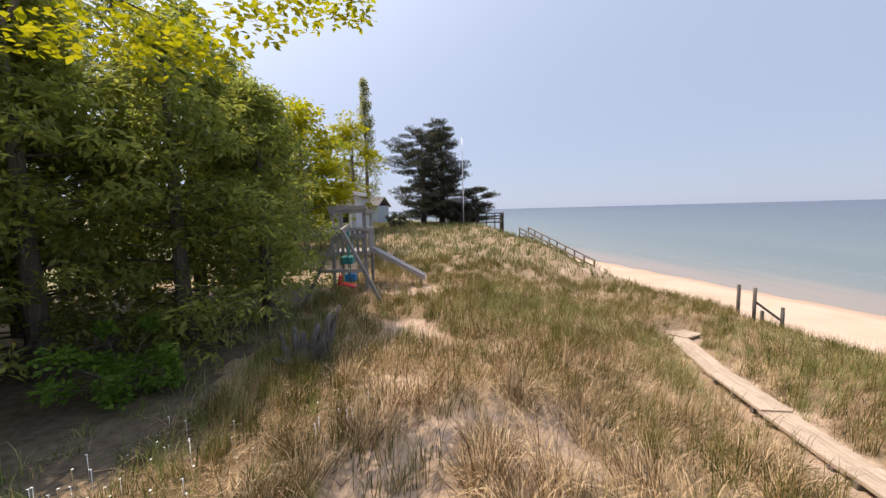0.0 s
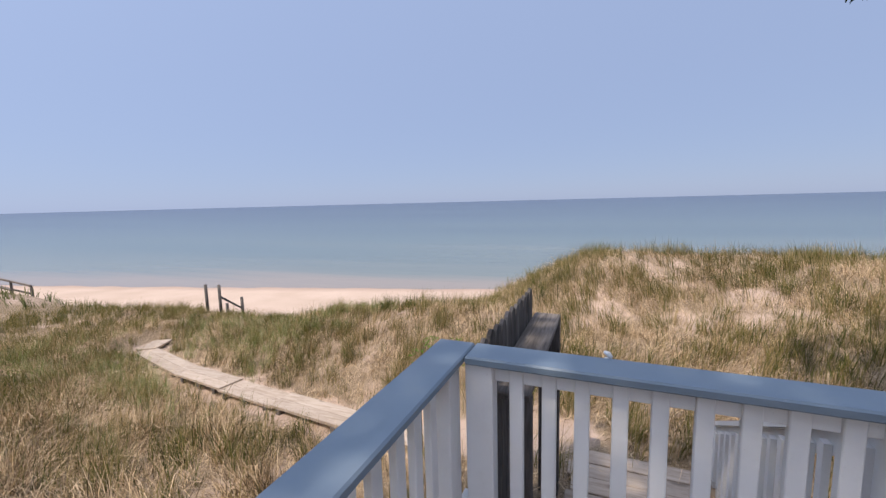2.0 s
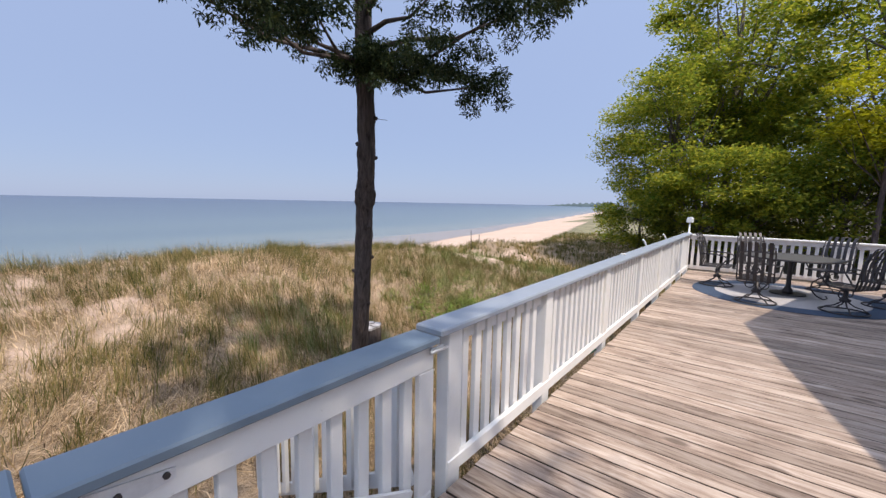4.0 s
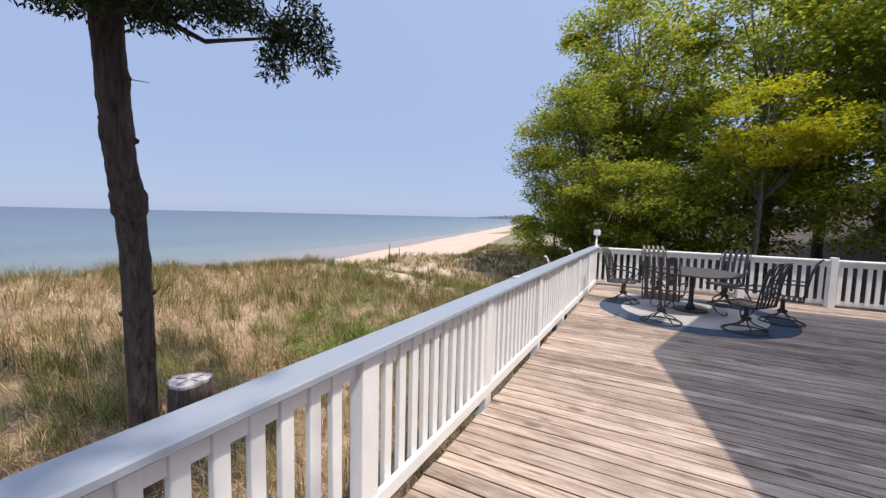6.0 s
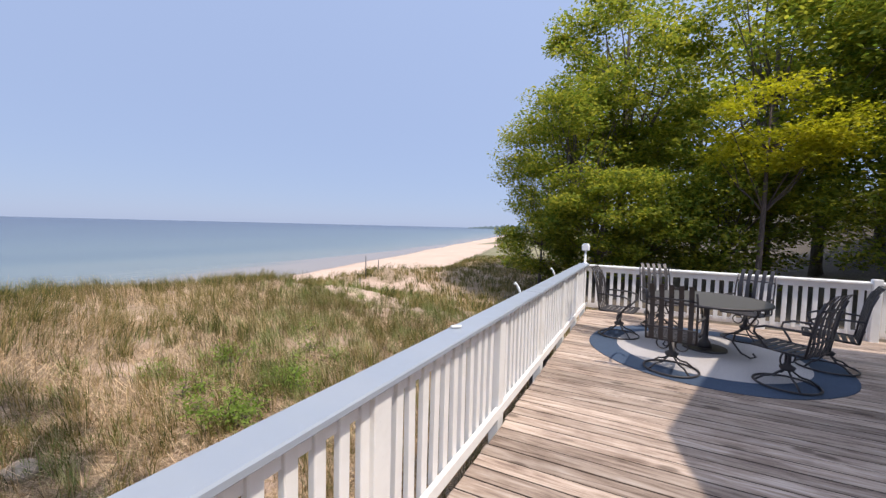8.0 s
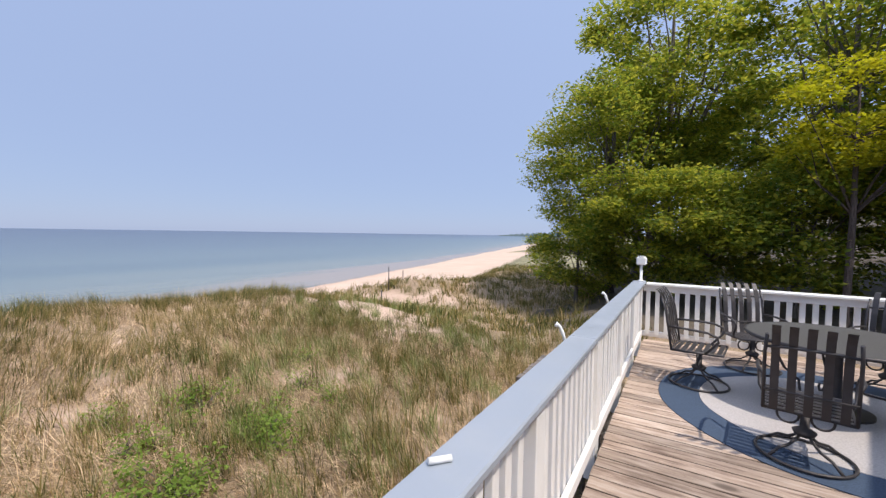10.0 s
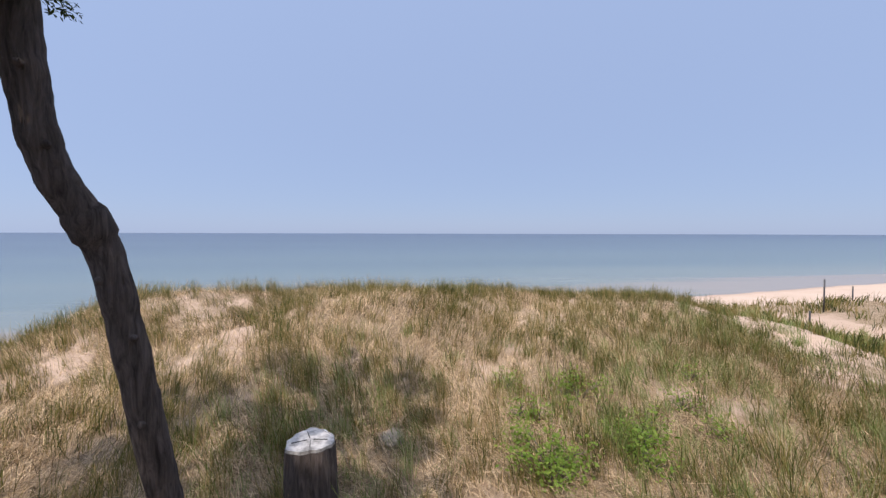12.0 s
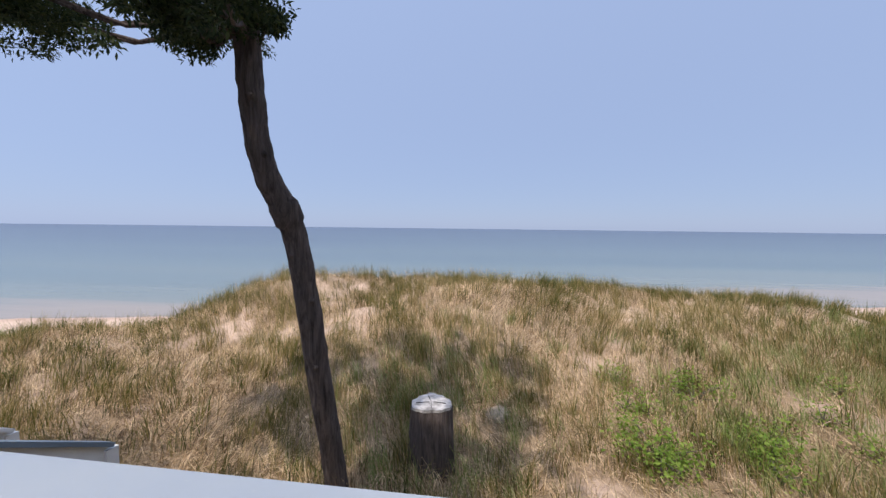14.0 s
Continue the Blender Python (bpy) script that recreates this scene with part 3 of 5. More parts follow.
for sgn in (1, -1):
    a = [hr.verts.new(p) for p in ((0, 0, H), (-5.8, 0, H), (-5.8, sgn * W_, H - SL * W_), (0, sgn * W_, H - SL * W_))]
    f = hr.faces.new(a if sgn < 0 else a[::-1])
    e = bmesh.ops.extrude_face_region(hr, geom=[f])
    bmesh.ops.translate(hr, vec=(0, 0, -0.18), verts=[v for v in e["geom"] if isinstance(v, bmesh.types.BMVert)])
part("roof", hr, ROOF, house)
gb = bmesh.new()
gv = [gb.verts.new(p) for p in ((-0.36, -4.0, 3.45), (-0.36, 4.0, 3.45), (-0.36, 0, 5.32))]
gf = gb.faces.new(gv)
e = bmesh.ops.extrude_face_region(gb, geom=[gf])
bmesh.ops.translate(gb, vec=(-0.2, 0, 0), verts=[v for v in e["geom"] if isinstance(v, bmesh.types.BMVert)])
part("gable", gb, SIDING, house)


# ---- stairs from the gate and the weathered windbreak ----
stairs = thing("stairs", "weathered wooden steps with white handrails below the gate", "stairs")
for i in range(7):
    z = -0.18 * (i + 1)
    x = 1.98 + 0.29 * i
    part("tread", boxed((x, -3.12, z - 0.04), (x + 0.29, -1.72, z), bevel=0.006), GREYWOOD, stairs)
for y in (-1.69, -3.15):
    part("stringer", beam((1.95, y, -0.35), (4.0, y, -1.52), 0.05, 0.24), GREYWOOD, stairs)


def hand_rail(y, x1):
    z0, k = 0.79, -0.56
    r = thing("handrail", "white painted stair handrail with baluster panel", "handrail", group="stair handrails")
    part("cap", beam((1.95, y, z0), (x1, y, z0 + k * (x1 - 1.95)), 0.13, 0.035), DARKSLATE if y < -2 else WHITE, r)
    part("top_rail", beam((1.95, y, z0 - 0.08), (x1, y, z0 - 0.08 + k * (x1 - 1.95)), 0.035, 0.11), WHITE, r)
    part("bottom_rail", beam((1.95, y, z0 - 0.78), (x1, y, z0 - 0.78 + k * (x1 - 1.95)), 0.035, 0.09), WHITE, r)
    n = int((x1 - 2.0) / 0.14)
    for i in range(n):
        x = 2.05 + 0.14 * i
        zt = z0 - 0.05 + k * (x - 1.95)
        part("baluster", boxed((x - 0.024, y + 0.02, zt - 0.74), (x + 0.024, y + 0.052, zt - 0.03)), WHITE, r)
    part("newel", boxed((x1 - 0.05, y - 0.045, gz(x1, y) - 0.1), (x1 + 0.05, y + 0.045, z0 + k * (x1 - 1.95) - 0.03)), WHITE, r)


hand_rail(-1.72, 4.15)
hand_rail(-3.27, 3.74)

screen = thing("windbreak", "dark weathered picket windbreak with a ledge board", "fence")
for i in range(11):
    x = 1.98 + 0.132 * i
    top = 0.93 - 0.004 * i + random.uniform(-0.012, 0.012)
    bm = bmesh.new()
    pr = [(-0.06, 0), (0.06, 0), (0.06, top + 1.22), (0.045, top + 1.27), (0.0, top + 1.295), (-0.045, top + 1.27), (-0.06, top + 1.22)]
    f = bm.faces.new([bm.verts.new((x + a, -0.16, -1.28 + b)) for a, b in pr])
    e = bmesh.ops.extrude_face_region(bm, geom=[f])
    bmesh.ops.translate(bm, vec=(0, -0.022, 0), verts=[v for v in e["geom"] if isinstance(v, bmesh.types.BMVert)])
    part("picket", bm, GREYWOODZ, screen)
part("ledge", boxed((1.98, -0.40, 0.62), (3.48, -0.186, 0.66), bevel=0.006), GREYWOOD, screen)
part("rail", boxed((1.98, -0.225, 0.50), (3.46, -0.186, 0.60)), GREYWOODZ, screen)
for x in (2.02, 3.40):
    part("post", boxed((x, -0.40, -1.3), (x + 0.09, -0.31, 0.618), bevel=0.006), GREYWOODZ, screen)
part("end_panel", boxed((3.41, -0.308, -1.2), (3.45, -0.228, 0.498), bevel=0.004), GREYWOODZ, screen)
part("brace", beam((3.44, -0.355, -0.5), (3.44, -0.20, 0.5), 0.04, 0.09, (1, 0, 0)), GREYWOODZ, screen)

# ---- boardwalk ----
boardwalk = thing("boardwalk", "pale weathered plank boardwalk laid on the sand", "boardwalk")
for i, (p, q) in enumerate(zip(WALK, WALK[1:])):
    d = Vector((q[0] - p[0], q[1] - p[1], 0))
    ln, side = d.length, Vector((d.y, -d.x, 0)).normalized()
    zz = [p[2], q[2]]
    lift = -0.02 - (0.03 if i % 2 else 0.0)
    for k in range(2):
        o = side * (k - 0.5) * 0.235
        a = Vector((p[0], p[1], zz[0] + lift)) + o
        b = Vector((q[0], q[1], zz[1] + lift)) + o
        part("plank", beam(a, b + (b - a).normalized() * 0.06, 0.23, 0.045), PALEWOOD, boardwalk)
    for f in (0.12, 0.5, 0.9):
        c = Vector((p[0], p[1], zz[0])).lerp(Vector((q[0], q[1], zz[1])), f) + Vector((0, 0, lift - 0.075))
        part("bearer", beam(c - side * 0.25, c + side * 0.25, 0.09, 0.10), GREYWOODZ, boardwalk)

for k in range(5):
    x = 3.0 + 0.205 * k
    zt = -0.86
    part("landing_plank", boxed((x, -1.5 - 0.03 * (k % 3), zt - 0.04 - 0.006 * (k % 2)), (x + 0.195, -0.50 + 0.04 * (k % 2), zt - 0.006 * (k % 2)), bevel=0.005), PALEWOOD, boardwalk)
for y in (-1.35, -0.65):
    part("bearer", boxed((3.02, y - 0.05, -1.35), (4.0, y + 0.05, -0.907)), GREYWOODZ, boardwalk)
# small post and round cap by the walk
pst = thing("marker_post", "short dark weathered wooden post by the boardwalk", "post")
part("shaft", tubed([(4.0, 1.25, gz(4.0, 1.25) - 0.2), (4.0, 1.25, gz(4.0, 1.25) + 0.7)], 0.045, 10), GREYWOODZ, pst)

# far wooden posts of an old fence on the beach
old = thing("old_fence", "remains of a wooden post fence at the edge of the beach", "fence")
for x, y, h in ((10.95, 14.35, 1.25), (11.2, 13.9, 1.35), (11.9, 13.5, 0.95), (11.5, 13.9, 0.6)):
    z = gz(x, y)
    part("post", tubed([(x, y, z - 0.3), (x, y, z + h)], 0.06, 8), GREYWOODZ, old)
part("rail", beam((11.2, 13.9, gz(11.2, 13.9) + 0.85), (11.9, 13.5, gz(11.9, 13.5) + 0.45), 0.05, 0.08), GREYWOODZ, old)
for x, y, h in ((15.5, -23.7, 1.35), (17.0, -27.0, 1.1), (18.8, -31.0, 1.0), (13.9, -21.2, 0.6)):
    z = gz(x, y)
    st = thing("stake", "thin dark metal stake standing in the dune", "stake", (x, y, z), group="dune stakes")
    part("rod", tubed([(0, 0, -0.3), (0.02, 0, h)], 0.028, 6), IRON, st)

# ---- dining set on the rug ----
RUG_AT = (-0.08, -11.3)


def disc(r, z0, z1, seg=64, wob=0.0):
    bm = bmesh.new()
    lo = [bm.verts.new(((r + wob * sin(5 * a) * sin(3 * a + 1)) * cos(a), (r + wob * sin(5 * a) * sin(3 * a + 1)) * sin(a), z0)) for a in np.linspace(0, 2 * pi, seg, endpoint=False)]
    hi = [bm.verts.new((v.co.x, v.co.y, z1)) for v in lo]
    bm.faces.new(hi)
    bm.faces.new(lo[::-1])
    for i in range(seg):
        bm.faces.new((lo[i], lo[(i + 1) % seg], hi[(i + 1) % seg], hi[i]))
    return bm


rug = thing("rug", "round outdoor rug, pale woven centre with a navy border", "rug", (*RUG_AT, 0))
part("border", disc(1.48, 0.001, 0.008, wob=0.012), NAVY, rug, "navy woven border")
part("centre", disc(1.10, 0.0085, 0.012, wob=0.01), RUG, rug, "pale grey woven centre")

table = thing("dining_table", "round dark metal patio table on a pedestal", "table", (-0.1, -11.5, 0.012))
bm = disc(0.72, 0.69, 0.715, 48)
part("tabletop", bm, TABLETOP, table, "dark perforated metal tabletop")
part("rim", tubed([(0.72 * cos(a), 0.72 * sin(a), 0.70) for a in np.linspace(0, 2 * pi, 48, endpoint=False)], 0.018, 6, True), IRON, table)
part("pedestal", tubed([(0, 0, 0.02), (0, 0, 0.10), (0, 0, 0.14), (0, 0, 0.60), (0, 0, 0.692)], [0.09, 0.07, 0.04, 0.036, 0.10], 14), IRON, table)
part("foot_plate", disc(0.27, 0.0, 0.025, 32), IRON, table)
for a in (0.5, 2.6, 4.7):
    part("scroll_leg", tubed([(r * cos(a), r * sin(a), z) for r, z in ((0.58, 0.69), (0.60, 0.60), (0.50, 0.42), (0.36, 0.30), (0.34, 0.18), (0.44, 0.06), (0.55, 0.02), (0.60, 0.05), (0.57, 0.09))], 0.012, 6), IRON, table)


def chair_parts():
    c = thing("patio_chair", "black wrought iron swivel patio chair with strap back", "chair", group="chairs round the table")
    part("base_ring", tubed([(0.29 * cos(a), 0.29 * sin(a), 0.014) for a in np.linspace(0, 2 * pi, 28, endpoint=False)], 0.0115, 6, True), IRON, c)
    for a in (0.785, 2.356, 3.927, 5.498):
        part("leg", tubed([(0.29 * cos(a), 0.29 * sin(a), 0.016), (0.21 * cos(a), 0.21 * sin(a), 0.075), (0.12 * cos(a), 0.12 * sin(a), 0.10), (0.05 * cos(a), 0.05 * sin(a), 0.155), (0.02 * cos(a), 0.02 * sin(a), 0.20)], 0.011, 6), IRON, c)
    part("hub", tubed([(0, 0, 0.165), (0, 0, 0.20), (0, 0, 0.23), (0, 0, 0.37)], [0.06, 0.075, 0.03, 0.03], 12), IRON, c)
    for sgn in (-1, 1):
        part("scroll", tubed([(sgn * 0.10 + 0.065 * cos(a), 0.0, 0.30 + 0.065 * sin(a)) for a in np.linspace(0, 2 * pi, 14, endpoint=False)], 0.009, 6, True), IRON, c)
    part("seat_frame", tubed([(-0.25, -0.24, 0.40), (0.25, -0.24, 0.40), (0.25, 0.24, 0.42), (-0.25, 0.24, 0.42)], 0.013, 6, True), IRON, c)
    for i in range(7):
        y = -0.2 + i * 0.067
        part("seat_strap", boxed((-0.245, y - 0.022, 0.397 + 0.02 * i / 6), (0.245, y + 0.022, 0.404 + 0.02 * i / 6)), IRON, c)

    def back(x, w):
        bm = bmesh.new()
        pr = [(-0.24, 0.40), (-0.27, 0.52), (-0.275, 0.66), (-0.30, 0.82), (-0.355, 0.98), (-0.40, 1.05), (-0.425, 1.06)]
        rows = [[bm.verts.new((x + s * w, y, z)) for s in (-1, 1)] + [bm.verts.new((x + s * w, y - 0.007, z)) for s in (1, -1)] for y, z in pr]
        for a, b in zip(rows, rows[1:]):
            for k in range(4):
                bm.faces.new((a[k], a[(k + 1) % 4], b[(k + 1) % 4], b[k]))
        bm.faces.new(rows[0][::-1])
        bm.faces.new(rows[-1])
        return bm

    for i in range(5):
        part("back_strap", back(-0.19 + 0.095 * i, 0.025), IRON, c)
    for sgn in (-1, 1):
        part("back_frame", tubed([(sgn * 0.25, -0.24, 0.40), (sgn * 0.25, -0.28, 0.66), (sgn * 0.25, -0.31, 0.84), (sgn * 0.24, -0.36, 0.98)], 0.012, 6), IRON, c)
        part("arm", tubed([(sgn * 0.25, -0.285, 0.66), (sgn * 0.29, -0.12, 0.665), (sgn * 0.30, 0.10, 0.655), (sgn * 0.30, 0.19, 0.62), (sgn * 0.29, 0.20, 0.57), (sgn * 0.28, 0.12, 0.46), (sgn * 0.25, 0.08, 0.41)], 0.013, 6), IRON, c)
    part("top_rail", tubed([(-0.24, -0.33, 0.88), (-0.12, -0.335, 0.89), (0.12, -0.335, 0.89), (0.24, -0.33, 0.88)], 0.011, 6), IRON, c)
    part("back_stretcher", tubed([(-0.25, -0.275, 0.55), (0.25, -0.275, 0.55)], 0.010, 6), IRON, c)
    return c


CH = [(1.02, -11.6), (0.38, -10.26), (-0.72, -10.38), (-1.35, -11.35), (-0.72, -12.4), (0.42, -12.6)]
first = None
for i, (x, y) in enumerate(CH):
    yaw = math.degrees(atan2(-11.5 - y, -0.1 - x)) - 90 + (-4, 12, 24, -8, 6, -5)[i]
    m = pose(x, y, 0.0125, 0, 0, yaw)
    if first is None:
        first = chair_parts()
        first.matrix_world = m
    else:
        copy_thing(first, m)

# ---- things on the railing ----
lamp = thing("post_light", "small white plastic light on a short white pole", "light", (1.79, -13.44, 0.953))
part("pole", tubed([(0, 0, 0), (0, 0, 0.02), (0, 0, 0.03), (0, 0, 0.27)], [0.05, 0.05, 0.02, 0.02], 10), PLASTIC, lamp)
part("head", boxed((-0.075, -0.06, 0.27), (0.075, 0.06, 0.40), bevel=0.02), PLASTIC, lamp)
part("cap", disc(0.06, 0.398, 0.415, 20), PLASTIC, lamp)
for y in (-9.15, -11.05):
    hk = thing("hook_bracket", "white twisted plastic hook fixed outside the railing", "hook", (1.915, y, 0.925), group="rail hooks")
    pts = [(0, 0, -0.05), (0.02, 0.01, 0.03), (0.035, 0.015, 0.065), (0.042, 0.025, 0.095), (0.065, 0.03, 0.115), (0.072, 0.05, 0.105)]
    part("hook", tubed(pts, [0.016, 0.012, 0.017, 0.011, 0.017, 0.009], 8), PLASTIC, hk)
clip = thing("rail_clip", "small white plastic clip on the outer edge of the slate cap", "clip", (1.912, -0.755, 0.905))
part("jaw", boxed((0.0, -0.016, -0.03), (0.014, 0.016, 0.028), bevel=0.004), PLASTIC, clip)
part("tip", tubed([(0.006, -0.012, 0.027), (0.008, 0.0, 0.045), (0.012, 0.018, 0.05)], [0.010, 0.011, 0.006], 8), PLASTIC, clip)
part("hook", tubed([(1.83, -7.35, 0.964), (1.88, -7.29, 0.966)], 0.012, 6), PLASTIC, thing("rope_cleat", "small white plastic cleat lying on the rail cap", "cleat"))
hose = thing("garden_hose", "green garden hose below the deck's edge", "hose")
part("coil", tubed([(1.86 + 0.03 * sin(k), -6.05 - 0.06 * k, -0.06 - 0.04 * abs(sin(k * 0.8))) for k in range(8)], 0.016, 6), mat_plain("green_rubber", (0.02, 0.20, 0.09), 0.5), hose)

bench = thing("side_table", "low weathered grey wooden plank table outside the railing", "table", (2.38, -10.88, 0))
zb = gz(2.38, -10.88)
for k in range(7):
    y = -0.485 + k * 0.1385
    part("plank", boxed((-0.38, y, 0.064), (0.385 - 0.008 * (k % 3), y + 0.131, 0.1 + 0.003 * (k % 2)), bevel=0.005), GREYWOOD, bench)
for x in (-0.32, 0.32):
    for y in (-0.42, 0.42):
        part("leg", boxed((x - 0.045, y - 0.045, zb - 0.2), (x + 0.045, y + 0.045, 0.062), bevel=0.005), GREYWOODZ, bench)
for y in (-0.485, 0.467):
    part("apron", boxed((-0.37, y, -0.03), (0.37, y + 0.02, 0.062)), GREYWOOD, bench)
part("side_apron", boxed((0.367, -0.463, -0.03), (0.385, 0.465, 0.062)), GREYWOODZ, bench)

# cut stump with bleached top
STX, STY = 5.16, -5.67
stump = thing("stump", "cut tree stump with a bleached cracked top in the grass", "stump", (STX, STY, 0))
zs = gz(STX, STY)
bm = bmesh.new()
ring = [[bm.verts.new((r * (1 + 0.08 * sin(3 * a + 1) + 0.05 * sin(7 * a)) * cos(a), r * (1 + 0.08 * sin(3 * a + 1) + 0.05 * sin(7 * a)) * sin(a), z)) for a in np.linspace(0, 2 * pi, 28, endpoint=False)] for r, z in ((0.27, zs - 0.2), (0.235, zs + 0.1), (0.212, -0.36))]
for a, b in zip(ring, ring[1:]):
    for k in range(28):
        bm.faces.new((a[k], a[(k + 1) % 28], b[(k + 1) % 28], b[k]))
part("trunk", bm, BARK, stump)
bm = bmesh.new()
top = [bm.verts.new((v[0] * 0.99, v[1] * 0.99, z + 0.012 * noise.noise(Vector((v[0] * 9, v[1] * 9, 0))))) for z in (-0.362, -0.332) for v in [(0.215 * (1 + 0.08 * sin(3 * a + 1) + 0.06 * sin(9 * a)) * cos(a), 0.215 * (1 + 0.08 * sin(3 * a + 1) + 0.06 * sin(9 * a)) * sin(a)) for a in np.linspace(0, 2 * pi, 28, endpoint=False)]]
bm.faces.new(top[:28][::-1])
bm.faces.new(top[28:])
for k in range(28):
    bm.faces.new((top[k], top[(k + 1) % 28], top[28 + (k + 1) % 28], top[28 + k]))
part("cut_top", bm, STUMPTOP, stump, "bleached cracked cut face")
for a, ln in ((0.4, 0.2), (1.9, 0.21), (3.3, 0.18), (4.6, 0.2)):
    part("crack", boxed((0.03, -0.0025, -0.34), (ln * 0.8, 0.0025, -0.323), pose(0, 0, 0, 0, 0, math.degrees(a))), IRON, stump)
rk = thing("rock", "small pale rock half buried in the dune grass", "rock", (6.24, -6.41, gz(6.24, -6.41)))
bm = bmesh.new()
bmesh.ops.create_icosphere(bm, subdivisions=3, radius=0.16)
for v in bm.verts:
    v.co = Vector((v.co.x * 1.2, v.co.y, v.co.z * 0.7)) * (1 + 0.18 * noise.noise(v.co * 9))
part("stone", bm, mat_plain("tan_rock", (0.36, 0.29, 0.22), 0.9, 0, 0.4, 18), rk)

# ---- plants ----
rng = np.random.default_rng(7)


def blades(name, xy, per, height, width, lean, spread, label, seed, category="grass", material=None, fan=1.1, lie=1.0):
    """Grass: tufts of bent blades, each of three triangles."""
    g = np.random.default_rng(seed)
    n = len(xy) * per
    base = np.repeat(xy, per, 0) + g.normal(0, spread, (n, 2))
    hgt = np.repeat(g.uniform(0.65, 1.25, len(xy)), per) * height * g.uniform(0.45, 1.15, n)
    tuft_dir = np.repeat(2.4 * lumps(xy[:, 0], xy[:, 1], 0.5) + g.normal(0, 0.9, len(xy)), per)
    ang = tuft_dir + g.normal(0, fan, n)
    bend = np.abs(g.normal(lean, lean * 0.5, n)).clip(0.02, 1.35)
    out = np.stack([np.cos(ang), np.sin(ang)], 1)
    z = ground(base[:, 0], base[:, 1]) - 0.02
    ref = g.uniform(0, 2 * pi, n)
    w = np.stack([np.cos(ref), np.sin(ref)], 1) * (width * g.uniform(0.6, 1.3, n))[:, None]
    m_out, t_out = (np.sin(bend * 0.6) * hgt * 0.55)[:, None] * out, (np.sin(bend) * hgt)[:, None] * out
    m_z, t_z = np.cos(bend * 0.6) * hgt * 0.55 * lie, np.maximum(np.cos(bend * 1.15) * hgt * lie, 0.03)
    v = np.empty((n, 5, 3))
    v[:, 0, :2], v[:, 1, :2] = base - w / 2, base + w / 2
    v[:, 2, :2], v[:, 3, :2] = base + m_out - w * 0.42, base + m_out + w * 0.42
    v[:, 4, :2] = base + t_out
    v[:, 0, 2] = v[:, 1, 2] = z
    v[:, 2, 2] = v[:, 3, 2] = z + m_z
    v[:, 4, 2] = z + t_z
    tri = np.array([[0, 1, 3], [0, 3, 2], [2, 3, 4]])
    f = (np.arange(n) * 5)[:, None, None] + tri[None]
    ob = raw(name, v.reshape(-1, 3), f.reshape(-1, 3), material or GRASS)
    return tagged(ob, label, category, kind="stuff")


def scatter(x0, x1, y0, y1, per_m2, keep, seed):
    g = np.random.default_rng(seed)
    n = int((x1 - x0) * (y1 - y0) * per_m2)
    p = g.uniform((x0, y0), (x1, y1), (n, 2))
    return p[keep(p[:, 0], p[:, 1], g.uniform(0, 1, n))]


def free(x, y):
    on_deck = (x < 2.0) & (x > -12) & (y < 0.25) & (y > -14.6)
    steps = (x > 1.7) & (x < 4.2) & (y < -1.55) & (y > -3.35)
    landing = (x > 2.1) & (x < 4.05) & (y > -1.6) & (y < -0.4)
    ledge = (x > 1.7) & (x < 3.6) & (y < 0.0) & (y > -0.5)
    forest = ((y < -20) & (x < 4.5)) | ((x < -3.4) & (y < 10))
    u = (shore(y) - x) / 1.03
    return ~on_deck & ~steps & ~ledge & ~landing & ~forest & (u > 10.3 + 7.0 * S((-y - 18) / 16.0) + 0.8 * np.sin(y * 0.9) + 0.5 * np.sin(y * 2.3)) & (walk_gap(x, y) > 0.3 + 0.25 * (np.sin(x * 9 + y * 5) > 0))


def lush(x, y):
    return sum(np.exp(-((x - bx) / rx) ** 2 - ((y - by) / ry) ** 2) for bx, by, rx, ry in LUSHER)


def tufty(x, y):
    """Upright blades stand in tufts with thatch between them."""
    return 0.55 + 0.6 * lumps(x * 1.3 + 2, y, 4.3) + 0.35 * lumps(x, y, 1.3)


near = scatter(-4, 18, -16, 20, 27, lambda x, y, r: free(x, y) & (r < patchy(x, y) * tufty(x, y) * 1.3), 11)
blades("dune_grass", near, 26, 0.47, 0.0066, 0.44, 0.065, "upright dune grass, green blades mixed with straw", 1)
thatch = scatter(-4, 16, -14, 16, 32, lambda x, y, r: free(x, y) & (r < patchy(x, y) * np.where((x > 10.5) | (y > 9), 0.6, 1.25)), 12)
blades("dead_grass", thatch, 26, 0.62, 0.0066, 1.1, 0.16, "dead straw-coloured dune grass bent to the ground", 2, material=STRAW, fan=0.6, lie=0.46)
tussock = scatter(-1.8, 3.8, 1.6, 8.0, 7, lambda x, y, r: free(x, y) & (r < 0.25 + 0.7 * lumps(x + 0.4, y, 2.6)), 15)
blades("dead_grass", tussock, 110, 0.64, 0.007, 0.95, 0.09, "tall straw tussocks drooping over a sandy hump", 5, material=STRAW)
fresh = scatter(-4, 14, -22, 14, 26, lambda x, y, r: free(x, y) & (r < lush(x, y) * 0.7), 16)
blades("dune_grass", fresh, 28, 0.40, 0.0065, 0.55, 0.06, "fresh green dune grass in a damp shaded patch", 6, material=LUSH)
shaded = scatter(-8, -3.2, 1.0, 14, 11, lambda x, y, r: r < 0.55 + 0.5 * lumps(x, y, 2.2) + 0.25 * (x + 4), 17)
blades("dune_grass", shaded, 20, 0.38, 0.011, 0.6, 0.08, "thin green-grey grass under the cedars", 7, material=LUSH)
mid = scatter(-12, 20, 20, 50, 3.6, lambda x, y, r: free(x, y) & (r < 0.25 + patchy(x, y)), 13)
